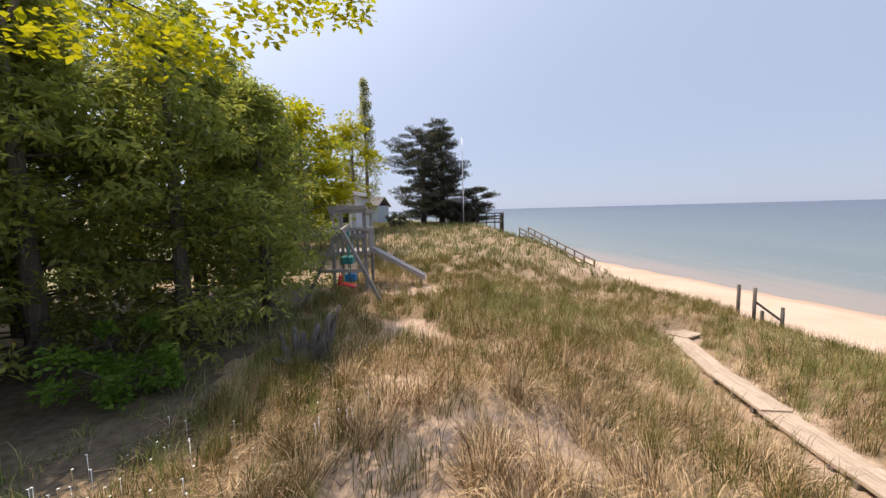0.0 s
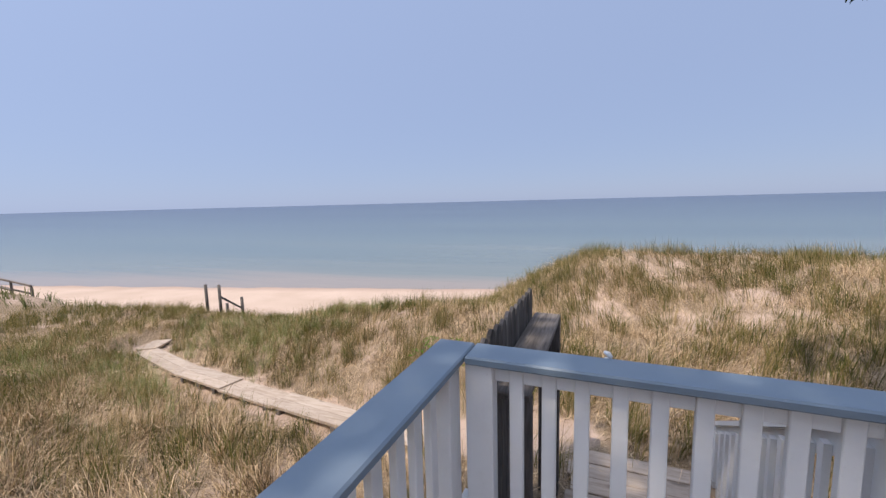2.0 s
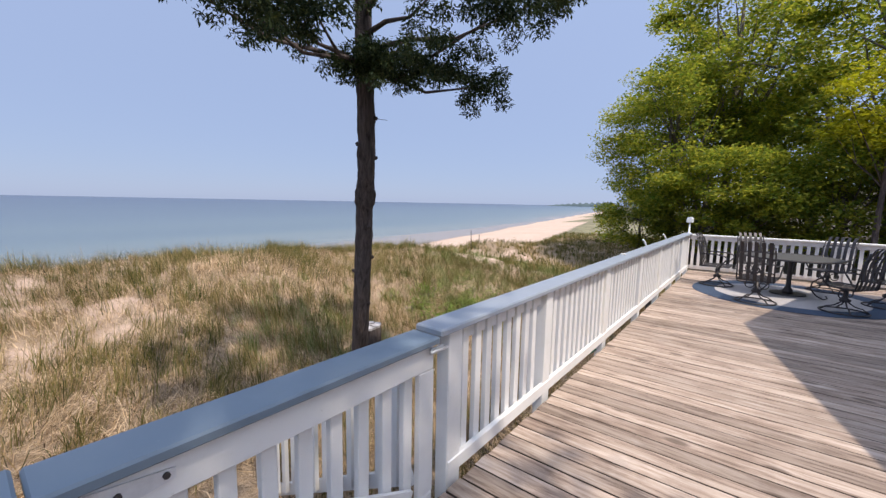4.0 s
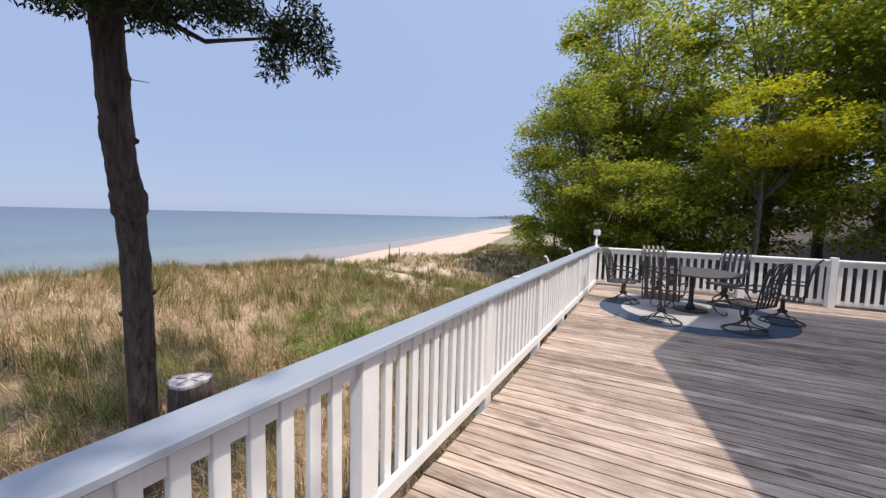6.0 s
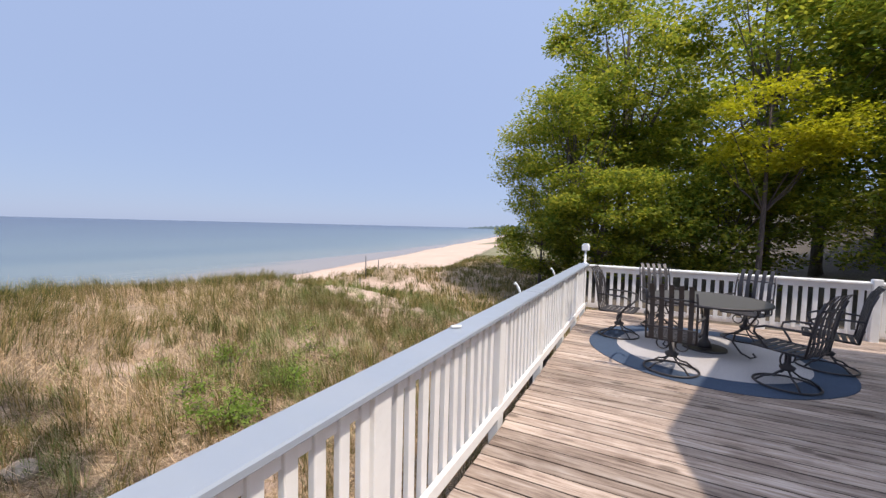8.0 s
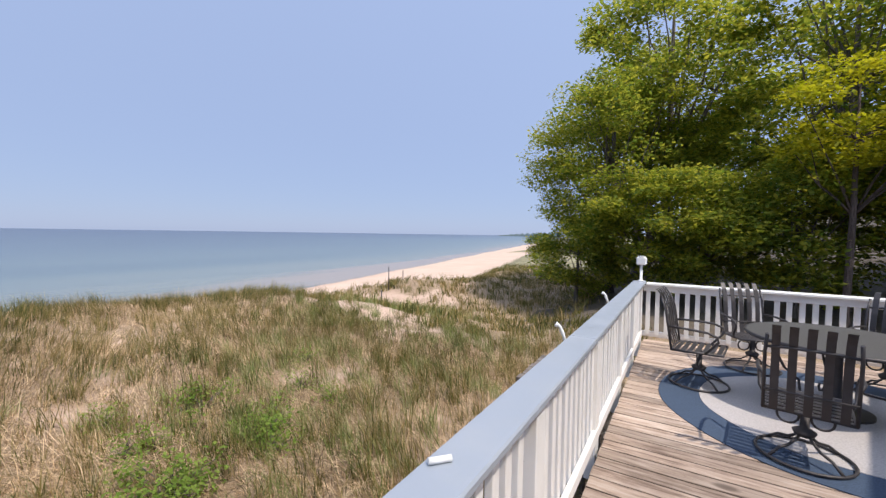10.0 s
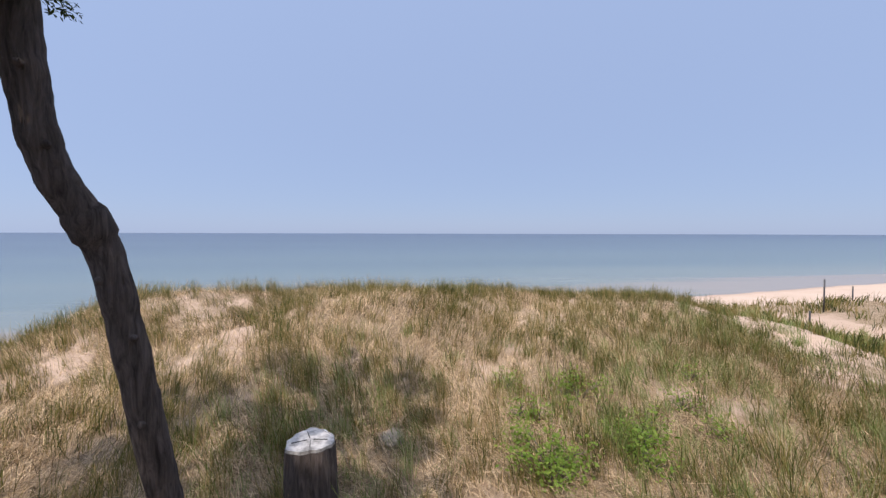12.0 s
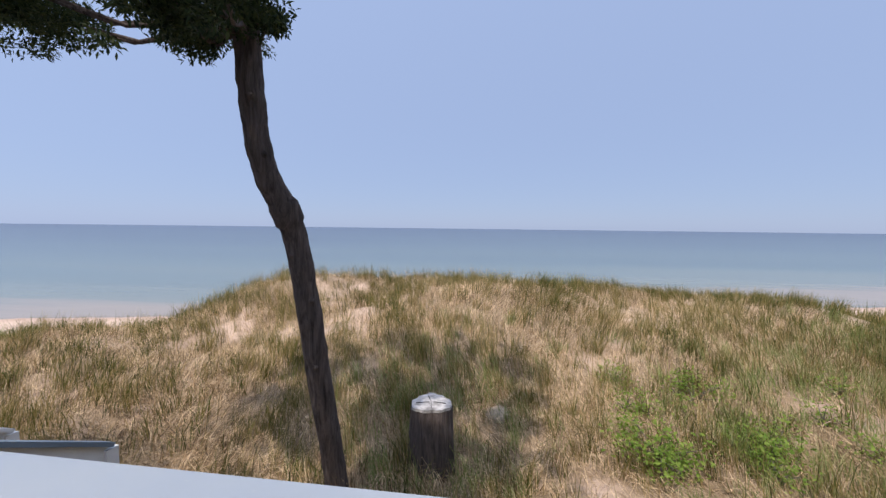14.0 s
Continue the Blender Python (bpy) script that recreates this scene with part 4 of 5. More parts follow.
blades("dune_grass", mid, 15, 0.5, 0.028, 0.4, 0.16, "distant olive-green dune grass on the northern slope", 3, material=HILLGRASS)
southern = scatter(2, 34, -50, -16, 4.4, lambda x, y, r: free(x, y) & (r < 0.2 + patchy(x, y)), 14)
blades("dune_grass", southern, 15, 0.46, 0.026, 0.45, 0.15, "distant dune grass above the southern beach", 4)


def leaves(name, clumps, per, size, material, parent, seed, flat=0.5, droop=0.0, slim=0.55, level=0.6):
    """Leaf blades in clumps: (centre, radius) rows; each leaf is a folded diamond."""
    g = np.random.default_rng(seed)
    c = np.repeat(np.array([k[0] for k in clumps]), per, 0)
    r = np.repeat(np.array([k[1] for k in clumps]), per)
    n = len(c)
    d = g.normal(0, 1, (n, 3))
    d /= np.linalg.norm(d, axis=1)[:, None]
    d *= (g.uniform(0.15, 1.0, n) ** 0.5 * r)[:, None]
    d[:, 2] = d[:, 2] * flat - droop * np.hypot(d[:, 0], d[:, 1])
    p = c + d
    ax = g.normal(0, 1, (n, 3)) * (1, 1, 1 - level) + d / r[:, None] * 0.5 - (0, 0, droop)
    ax /= np.linalg.norm(ax, axis=1)[:, None]
    up = g.normal(0, 0.45, (n, 3)) + (0, 0, 1)
    sd = np.cross(ax, up)
    sd /= np.linalg.norm(sd, axis=1)[:, None] + 1e-9
    nm = np.cross(sd, ax)
    L = (size * g.uniform(0.6, 1.3, n))[:, None]
    v = np.stack([p, p + ax * L * 0.5 + sd * L * slim * 0.5 + nm * L * 0.08, p + ax * L, p + ax * L * 0.5 - sd * L * slim * 0.5 + nm * L * 0.08], 1)
    tri = np.array([[0, 1, 2], [0, 2, 3]])
    f = (np.arange(n) * 4)[:, None, None] + tri[None]
    return raw(name, v.reshape(-1, 3), f.reshape(-1, 3), material, parent)


def crown_clumps(g, centre, radii, n, size, hollow=0.55, keep=None):
    out = []
    while len(out) < n:
        d = Vector(g.normal(0, 1, 3)).normalized() * (g.uniform(hollow ** 3, 1) ** (1 / 3))
        p = Vector(centre) + Vector((d.x * radii[0], d.y * radii[1], d.z * radii[2]))
        if keep is None or keep(p):
            out.append((tuple(p), size * g.uniform(0.6, 1.3)))
    return out


def limbs(bm, clumps, fork, r, g, every=3):
    f = Vector(fork)
    for k, (c, s) in enumerate(clumps):
        if k % every:
            continue
        c = Vector(c)
        m = f.lerp(c, 0.5) + Vector((g.normal(0, 0.15), g.normal(0, 0.15), -0.08 * (c - f).length))
        tube(bm, [f + Vector((0, 0, -0.1)), f.lerp(m, 0.5), m, m.lerp(c, 0.6), c], [r, r * 0.7, r * 0.5, r * 0.3, r * 0.1], 5)


def broadleaf(label, x, y, height, radii, centre_z, leaf, n=80, per=170, size=0.2, clump=1.1, trunk=0.22, seed=0, group="", lean=(0, 0), keep=None, bark=GREYBARK, flat=0.45, extra=()):
    g = np.random.default_rng(seed)
    z = gz(x, y)
    t = thing("tree", label, "tree", (0, 0, 0), group)
    c = (x + lean[0], y + lean[1], z + centre_z)
    cl = crown_clumps(g, c, radii, n, clump, keep=keep) + list(extra)
    bm = bmesh.new()
    f1, f2 = (x + lean[0] * 0.35, y + lean[1] * 0.35, z + centre_z * 0.55), (x + lean[0] * 0.9, y + lean[1] * 0.9, z + centre_z + radii[2] * 0.45)
    tube(bm, [(x, y, z - 0.3), (x + 0.05, y, z + 0.5), f1, f2], [trunk * 1.4, trunk, trunk * 0.8, trunk * 0.25], 10)
    limbs(bm, cl[0::2], f1, trunk * 0.4, g, 3)
    limbs(bm, cl[1::2], Vector(f1).lerp(Vector(f2), 0.6), trunk * 0.3, g, 3)
    part("trunk", bm, bark, t)
    leaves("crown", cl, per, size, leaf, t, seed + 50, flat=flat)
    return t


G1 = "trees south of the deck"
broadleaf("leafy green maple at the edge of the dune", 4.3, -27.5, 12, (4.3, 4.2, 5.2), 6.0, MAPLELEAF, 170, 260, 0.165, 1.15, 0.2, 21, G1)
broadleaf("tall green maple behind the deck", 2.0, -30.0, 18, (4.4, 4.6, 7.0), 11.0, MAPLELEAF, 120, 270, 0.23, 1.3, 0.26, 22, G1)
broadleaf("tall green maple with spreading limbs", -4.2, -27.5, 16, (4.6, 4.4, 6.8), 8.6, MAPLELEAF, 120, 270, 0.23, 1.3, 0.26, 23, G1)
broadleaf("young yellow-green maple in front of the wood", -2.9, -22.0, 9, (2.5, 2.0, 1.6), 6.4, YELLOWLEAF, 46, 170, 0.15, 0.75, 0.10, 24, G1, bark=BARK)
broadleaf("broad green maple beside the wooded slope", -9.5, -24.0, 15, (4.4, 4.2, 6.0), 8.2, MAPLELEAF, 100, 260, 0.23, 1.3, 0.25, 25, G1)
broadleaf("green maple deeper in the wood", -8.0, -34.0, 19, (5.0, 5.0, 8.0), 10.5, MAPLELEAF, 80, 170, 0.34, 1.6, 0.28, 26, G1)
broadleaf("green maple deeper in the wood", -14.5, -29.0, 18, (5.0, 5.0, 7.6), 10.0, MAPLELEAF, 80, 170, 0.34, 1.6, 0.28, 27, G1)
broadleaf("green maple deeper in the wood", 4.0, -37.0, 16, (5.0, 5.0, 7.0), 8.4, MAPLELEAF, 70, 170, 0.34, 1.6, 0.28, 28, G1)
broadleaf("broad maple on the wooded slope", -13.5, -20.5, 12, (4.2, 3.6, 5.0), 7.0, MAPLELEAF, 80, 170, 0.28, 1.3, 0.22, 32, G1)
broadleaf("broad maple on the wooded slope", -19.0, -23.5, 14, (4.6, 4.2, 6.0), 8.0, MAPLELEAF, 70, 170, 0.32, 1.4, 0.24, 33, G1)
broadleaf("bushy green maple at the wood's edge", 2.4, -24.0, 7, (2.6, 2.2, 2.8), 3.0, MAPLELEAF, 70, 240, 0.18, 0.95, 0.11, 34, G1)
broadleaf("bushy green maple at the wood's edge", -2.2, -24.4, 8, (3.0, 2.4, 3.2), 3.4, MAPLELEAF, 70, 240, 0.18, 1.0, 0.12, 35, G1)
# added coarse trees, mostly out of view, to shade and close the wood
for k, (x, y) in enumerate(((-20, -17), (-25, -22), (-17, -32), (-25, -31), (-12, -38), (-3, -42))):
    broadleaf("green maple added far up the wooded slope to darken the wood", x, y, 16, (5.0, 5.0, 6.5), 8.5, MAPLELEAF, 50, 90, 0.5, 1.8, 0.25, 340 + k, G1)
broadleaf("low bushy young maple at the wood's edge", 5.4, -25.2, 5, (2.2, 2.0, 2.0), 2.4, MAPLELEAF, 50, 230, 0.16, 0.8, 0.09, 29, G1)
broadleaf("low bushy young maple at the wood's edge", 0.5, -23.5, 6, (2.6, 2.0, 2.3), 3.2, MAPLELEAF, 56, 230, 0.16, 0.85, 0.1, 30, G1)
broadleaf("low bushy young maple at the wood's edge", -9.6, -20.4, 6, (2.6, 2.0, 2.3), 3.0, MAPLELEAF, 56, 220, 0.17, 0.85, 0.1, 36, G1)
broadleaf("low bushy young maple at the wood's edge", -12.6, -18.6, 6, (2.6, 2.2, 2.4), 3.0, MAPLELEAF, 50, 220, 0.18, 0.9, 0.1, 37, G1)
broadleaf("low bushy young maple at the wood's edge", -6.6, -22.6, 6, (2.6, 2.0, 2.2), 3.6, MAPLELEAF, 56, 230, 0.16, 0.85, 0.1, 31, G1)

# leaning cedar on the dune
CX, CY = 4.6, -5.05
cedar = thing("cedar_tree", "leaning cedar with a bent shaggy trunk on the dune", "tree")
AXIS = [(4.49, -4.93, gz(4.49, -4.93) - 0.3), (4.385, -4.875, -0.5), (4.30, -4.835, 0.0), (4.22, -4.795, 0.5), (4.144, -4.756, 1.0), (4.103, -4.732, 1.25), (4.061, -4.706, 1.5), (3.999, -4.664, 1.675), (3.898, -4.593, 1.88), (3.844, -4.549, 2.09), (3.815, -4.53, 2.3), (3.80, -4.51, 2.6), (3.795, -4.48, 3.1), (3.77, -4.44, 4.2), (3.75, -4.42, 5.6), (3.74, -4.4, 7.0)]
bm = bmesh.new()
pts = []
for a, b in zip(AXIS, AXIS[1:]):
    for k in range(6):
        pts.append(Vector(a).lerp(Vector(b), k / 6))
pts = [pts[0]] + [(p + q + r) / 3 for p, q, r in zip(pts, pts[1:], pts[2:])] + [pts[-1]]
rad = [0.102 - 0.003 * p.z - 0.018 * max(0, p.z - 3.0) + (0.02 if abs(p.z - 1.66) < 0.08 else 0) + 0.05 * max(0, -0.75 - p.z) + random.uniform(-0.003, 0.003) for p in pts]
rad = [max(r, 0.03) for r in rad]
tube(bm, pts, rad, 16)
for v in bm.verts:
    v.co += Vector((noise.noise(v.co * 7), noise.noise(v.co * 7 + Vector((9, 0, 0))), 0)) * 0.010
for z, a in ((0.35, 3.4), (0.9, 4.0), (1.3, 3.0), (2.05, 3.9), (2.45, 3.6), (0.75, 1.0), (2.2, 0.5)):
    i = min(range(len(pts)), key=lambda k: abs(pts[k].z - z))
    o = Vector((cos(a), sin(a), 0.25))
    tube(bm, [pts[i] + o * rad[i] * 0.6, pts[i] + o * (rad[i] + 0.015), pts[i] + o * (rad[i] + 0.03)], [0.032, 0.024, 0.008], 6)
tube(bm, [(3.8, -4.52, 2.46), (3.72, -4.57, 2.475), (3.62, -4.65, 2.46)], [0.006, 0.004, 0.002], 5)
g = np.random.default_rng(5)


def cedar_keep(p):
    south = -4.3 - p.y
    return p.z > 3.05 + max(0, south) * (1.2 if p.x > 3.2 else 0.25) + max(0, p.x - 4.3) * 1.5


ccl = crown_clumps(g, (3.2, -3.9, 4.8), (2.1, 2.0, 2.3), 62, 0.42, 0.35, cedar_keep)
ccl += [((3.9, -2.7, 3.2), 0.34), ((3.6, -3.1, 3.05), 0.36), ((3.1, -3.4, 3.0), 0.34), ((2.75, -5.05, 2.75), 0.3), ((2.95, -4.8, 2.95), 0.34), ((2.3, -4.7, 3.2), 0.4), ((2.1, -5.1, 3.4), 0.36), ((3.64, -4.6, 3.05), 0.16), ((3.35, -4.3, 2.88), 0.26), ((3.0, -4.45, 2.84), 0.26), ((3.6, -4.2, 2.95), 0.34), ((3.92, -4.6, 3.12), 0.06)]
for k, (c, s) in enumerate(ccl):
    if k % 2 and c[2] > 3.4:
        continue
    c = Vector(c)
    i = min(range(len(pts)), key=lambda j: abs(pts[j].z - max(2.9, c.z - 0.3)))
    st = pts[i]
    m = st.lerp(c, 0.55) + Vector((0, 0, -0.12))
    tube(bm, [st, st.lerp(m, 0.5) + Vector((0, 0, 0.05)), m, c], [0.034, 0.024, 0.016, 0.006], 5)
part("trunk", bm, BARK, cedar)
sub = []
for c, s in ccl:
    for _ in range(20 if c[2] < 3.5 else 10):
        d = Vector(g.normal(0, 1, 3)) * s * 0.46
        sub.append((tuple(Vector(c) + Vector((d.x, d.y, d.z * 0.6))), 0.10))
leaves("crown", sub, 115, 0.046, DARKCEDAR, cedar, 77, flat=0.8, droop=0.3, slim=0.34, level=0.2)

# ---- north side: cedars, maple, playset, pines ----
G2 = "dark cedars beside the dune"


def conifer(label, x, y, height, radius, low, leaf, seed, n=120, per=100, size=0.175, group=G2, trunk=0.13, lean=0.0):
    g = np.random.default_rng(seed)
    z = gz(x, y)
    t = thing("tree", label, "tree", (0, 0, 0), group)
    cl = []
    for i in range(n):
        f = g.uniform(0, 1) ** 0.8
        h = low + (height - low) * f
        r = radius * min(1, 1.2 * (1 - f) ** 0.75) * (g.uniform(0.4, 1.0) if i % 7 else 1.25) + 0.12
        a = g.uniform(0, 2 * pi)
        cl.append(((x + r * cos(a), y + r * sin(a), z + h - 0.15 * r), 0.30 + 0.30 * g.uniform(0, 1)))
    bm = bmesh.new()
    tube(bm, [(x, y, z - 0.3), (x + lean * 0.3, y, z + height * 0.3), (x + lean, y, z + height)], [trunk * 1.3, trunk, 0.03], 9)
    for c, s in cl[::2]:
        tube(bm, [(x, y, c[2] - 0.25), ((x + c[0]) / 2, (y + c[1]) / 2, c[2] - 0.2), c], [0.03, 0.02, 0.006], 4)
    part("trunk", bm, GREYBARK, t)
    leaves("crown", cl, per, size, leaf, t, seed + 9, flat=0.6, droop=0.4, slim=0.34, level=0.4)
    return t


for k, (x, y, h, r, low) in enumerate(((-4.35, 9.2, 5.6, 1.5, 1.0), (-5.3, 7.6, 6.4, 1.8, 0.7), (-6.6, 6.0, 7.0, 1.9, 0.8), (-6.2, 9.6, 7.6, 2.0, 0.8), (-8.4, 7.6, 8.6, 2.3, 0.8), (-6.6, 12.4, 7.5, 2.0, 0.8), (-9.2, 11.5, 10, 2.6, 1.0), (-10.0, 4.8, 8.5, 2.4, 0.9), (-8.0, 4.2, 7.0, 1.8, 1.0), (-11.8, 8.5, 9.5, 2.6, 0.7), (-13.0, 5.2, 9.0, 2.6, 0.7), (-12.5, 12.5, 10.0, 2.8, 0.8), (-7.5, 6.8, 6.4, 2.2, 0.35), (-9.8, 8.6, 7.0, 2.4, 0.3), (-11.2, 6.4, 7.0, 2.6, 0.3), (-9.2, 3.4, 6.0, 2.0, 0.4))):
    conifer("dark green cedar with drooping boughs and bare lower trunk", x, y, h, r, low, CEDARLEAF, 200 + k)

# maple over the north end of the deck, with near sprays of young leaves
near_sprays = [((-3.5, 3.9, 3.35), 0.6), ((-2.9, 4.2, 3.2), 0.55), ((-2.4, 3.9, 3.25), 0.5), ((-3.9, 4.6, 3.7), 0.7), ((-4.3, 3.6, 3.4), 0.6), ((-3.3, 4.8, 3.9), 0.6), ((-1.75, 5.2, 4.15), 0.42), ((-1.2, 5.3, 4.2), 0.36), ((-2.2, 5.0, 4.3), 0.45), ((-2.0, 4.3, 3.6), 0.4)]
broadleaf("young maple with fresh yellow-green leaves beside the deck's end", -5.2, 3.2, 6, (1.5, 1.4, 0.9), 6.6, YELLOWLEAF, 8, 110, 0.12, 0.6, 0.13, 300, lean=(0.8, 0.6), keep=lambda p: p.z > 4.0, extra=near_sprays)
# added out of view: high crown set on the sun's line to shade the gate
broadleaf("unseen tall maple added inland to shade the gate end of the deck", -6.8, 0.3, 14, (2.7, 2.6, 2.0), 13.0, MAPLELEAF, 80, 95, 0.17, 0.9, 0.2, 301, lean=(1.6, 1.1), keep=lambda p: p.z > 8.0)
G3 = "trees beyond the play tower"
for k, (x, y, h, r) in enumerate(((-7.7, 21.5, 8.6, 2.3), (-9.6, 25, 9.5, 3.3), (-8.2, 36, 10.5, 2.6), (-14, 22, 10, 4.2), (-14, 36, 9, 4.0), (-20, 28, 11, 5.0))):
    broadleaf("spring maple with yellow-green crown behind the play tower", x, y, h, (r, r, h * 0.42), h * 0.55, YELLOWLEAF if k % 2 == 0 else MAPLELEAF, 50, 130, 0.3, 1.1, 0.16, 310 + k, G3)

# tall narrow poplar
def poplar(x, y, h):
    g = np.random.default_rng(41)
    z = gz(x, y)
    t = thing("tree", "tall narrow sparse poplar", "tree")
    cl = []
    for i in range(150):
        f = g.uniform(0.08, 1)
        r = 1.9 * (1 - f) ** 0.5 * (0.35 + 0.65 * min(1, f * 3)) * g.uniform(0.3, 1)
        a = g.uniform(0, 2 * pi)
        cl.append(((x + r * cos(a), y + r * sin(a), z + h * f), 0.42))
    bm = bmesh.new()
    tube(bm, [(x, y, z - 0.3), (x, y, z + h * 0.5), (x, y, z + h)], [0.28, 0.16, 0.02], 8)
    for c, s in cl[::3]:
        tube(bm, [(x, y, max(c[2] - 1.6, z + 0.5)), c], [0.03, 0.01], 4)
    part("trunk", bm, GREYBARK, t)
    leaves("crown", cl, 50, 0.24, mat_leaf("poplar_foliage", [(0.2, (0.24, 0.25, 0.13)), (0.9, (0.45, 0.44, 0.26))], [(0.2, (0.32, 0.34, 0.15)), (0.9, (0.55, 0.55, 0.28))], 0.5), t, 42, flat=1.3)


poplar(-9.2, 48.0, 17.0)


def pine(label, x, y, h, r, seed, low=0.1, tiers=13):
    g = np.random.default_rng(seed)
    z = gz(x, y)
    t = thing("tree", label, "tree", group="dark pines on the bluff")
    bm = bmesh.new()
    tube(bm, [(x, y, z - 0.3), (x + 0.15, y, z + h * 0.5), (x, y, z + h)], [h * 0.032, h * 0.02, 0.03], 8)
    cl = []
    for i in range(tiers):
        f = low + (1 - low) * i / tiers
        for k in range(int(12 - 5 * f)):
            a = g.uniform(0, 2 * pi)
            ln = r * (0.35 + 0.65 * sin(pi * min(1, (1 - f) * 0.75 + 0.12))) * g.uniform(0.4, 1.1)
            tip = Vector((x + ln * cos(a), y + ln * sin(a), z + h * f + 0.12 * ln + g.uniform(-0.55, 0.45)))
            st = Vector((x, y, z + h * f))
            tube(bm, [st, st.lerp(tip, 0.6) + Vector((0, 0, -0.1)), tip], [0.06, 0.04, 0.015], 4)
            for q in (0.55, 0.75, 0.95):
                cl.append((tuple(st.lerp(tip, q) + Vector((0, 0, 0.1))), 0.5 + 0.25 * (1 - f)))
    part("trunk", bm, BARK, t)
    leaves("crown", cl, 95, 0.26, PINELEAF, t, seed + 5, flat=0.32, slim=0.22, level=0.3)


pine("dark old pine with layered boughs on the bluff", -2.2, 42.0, 9.9, 4.3, 61)
pine("dark old pine with layered boughs on the bluff", -0.2, 43.6, 11.2, 2.8, 62)
pine("small flat-topped pine on the bluff", 3.6, 44.0, 5.3, 2.4, 63, low=0.3, tiers=5)
pine("low dark pine on the bluff", 1.6, 46.0, 2.6, 2.0, 64, tiers=4)
pole = thing("flagpole", "thin bare metal flagpole", "flagpole", (2.1, 42.0, gz(2.1, 42.0)))
part("shaft", tubed([(0, 0, -0.3), (0, 0, 9.3)], [0.06, 0.035], 8), STEEL, pole)
part("finial", tubed([(0, 0, 9.3), (0, 0, 9.38), (0, 0, 9.46)], [0.02, 0.07, 0.01], 8), STEEL, pole)

# far house, lookout platform and beach stairs
far = thing("house", "small blue-grey house with a pale gable far off", "house", (-9.8, 60.0, gz(-9.8, 60)), turn=-8)
part("wall", boxed((-3.4, -3, -0.5), (0.6, 3, 2.5)), mat_paint("blue_siding", (0.30, 0.36, 0.42), (0.2, 0.24, 0.28), 0.7, 0.2), far)
bm = bmesh.new()
for sgn in (1, -1):
    f = bm.faces.new([bm.verts.new(p) for p in ((-3.7, 0, 3.7), (0.9, 0, 3.7), (0.9, sgn * 3.4, 2.3), (-3.7, sgn * 3.4, 2.3))])
    e = bmesh.ops.extrude_face_region(bm, geom=[f])
    bmesh.ops.translate(bm, vec=(0, 0, 0.16), verts=[v for v in e["geom"] if isinstance(v, bmesh.types.BMVert)])
part("roof", bm, ROOF, far)
for x in (-2.4, -0.6):
    w = part("window", boxed((x - 0.4, -3.03, 0.7), (x + 0.4, -2.99, 1.9)), GLASS, far)
    part("frame", boxed((x - 0.47, -3.045, 1.9), (x + 0.47, -2.985, 1.98)), WHITE, w)

porch = thing("house", "white house with a flat porch roof behind the trees", "house", (0, 0, 0))
zh = gz(-8.0, 31.0)
part("wall", boxed((-14.2, 32.0, zh - 0.4), (-7.2, 38.0, zh + 3.3)), SIDING, porch)
part("porch_roof", boxed((-14.4, 29.4, zh + 3.32), (-6.8, 38.2, zh + 3.62), bevel=0.02), WHITE, porch)
part("porch_floor", boxed((-14.2, 29.6, zh - 0.4), (-7.0, 31.98, zh + 0.25)), GREYWOOD, porch)
for x in (-13.8, -12.0, -10.2, -8.6, -7.15):
    part("porch_post", boxed((x - 0.08, 29.65, zh + 0.25), (x + 0.08, 29.81, zh + 3.318)), WHITE, porch)
part("porch_rail", boxed((-14.1, 29.68, zh + 1.1), (-7.05, 29.76, zh + 1.2)), WHITE, porch)
for x in (-12.8, -9.6, -8.1):
    w = part("window", boxed((x - 0.45, 31.96, zh + 0.9), (x + 0.45, 32.02, zh + 2.3)), GLASS, porch)
    part("frame", boxed((x - 0.55, 31.95, zh + 2.3), (x + 0.55, 32.01, zh + 2.42)), WHITE, w)

look_out = thing("lookout_platform", "dark weathered wooden lookout platform with railing on the bluff", "platform")
zp = 0.12
part("floor", boxed((1.9, 43.0, zp - 0.1), (6.5, 45.2, zp)), GREYWOOD, look_out)
for x in np.arange(1.9, 6.51, 0.92):
    part("post", boxed((x - 0.06, 43.0, gz(x, 43) - 0.4), (x + 0.06, 43.12, zp + 0.95)), GREYWOODZ, look_out)
for z in (0.35, 0.65, 0.95):
    part("rail", boxed((1.9, 43.02, zp + z - 0.06), (6.56, 43.1, zp + z + 0.06)), GREYWOOD, look_out)
for y in np.arange(43.0, 45.3, 0.28):
    part("board", boxed((6.45, y, zp - 1.2), (6.53, y + 0.25, zp + 0.95)), GREYWOODZ, look_out)

bst = thing("beach_stairs", "long weathered wooden stairs with railings down to the beach", "stairs")
A, B = Vector((7.9, 41.0, -0.95)), Vector((11.1, 31.0, -3.75))
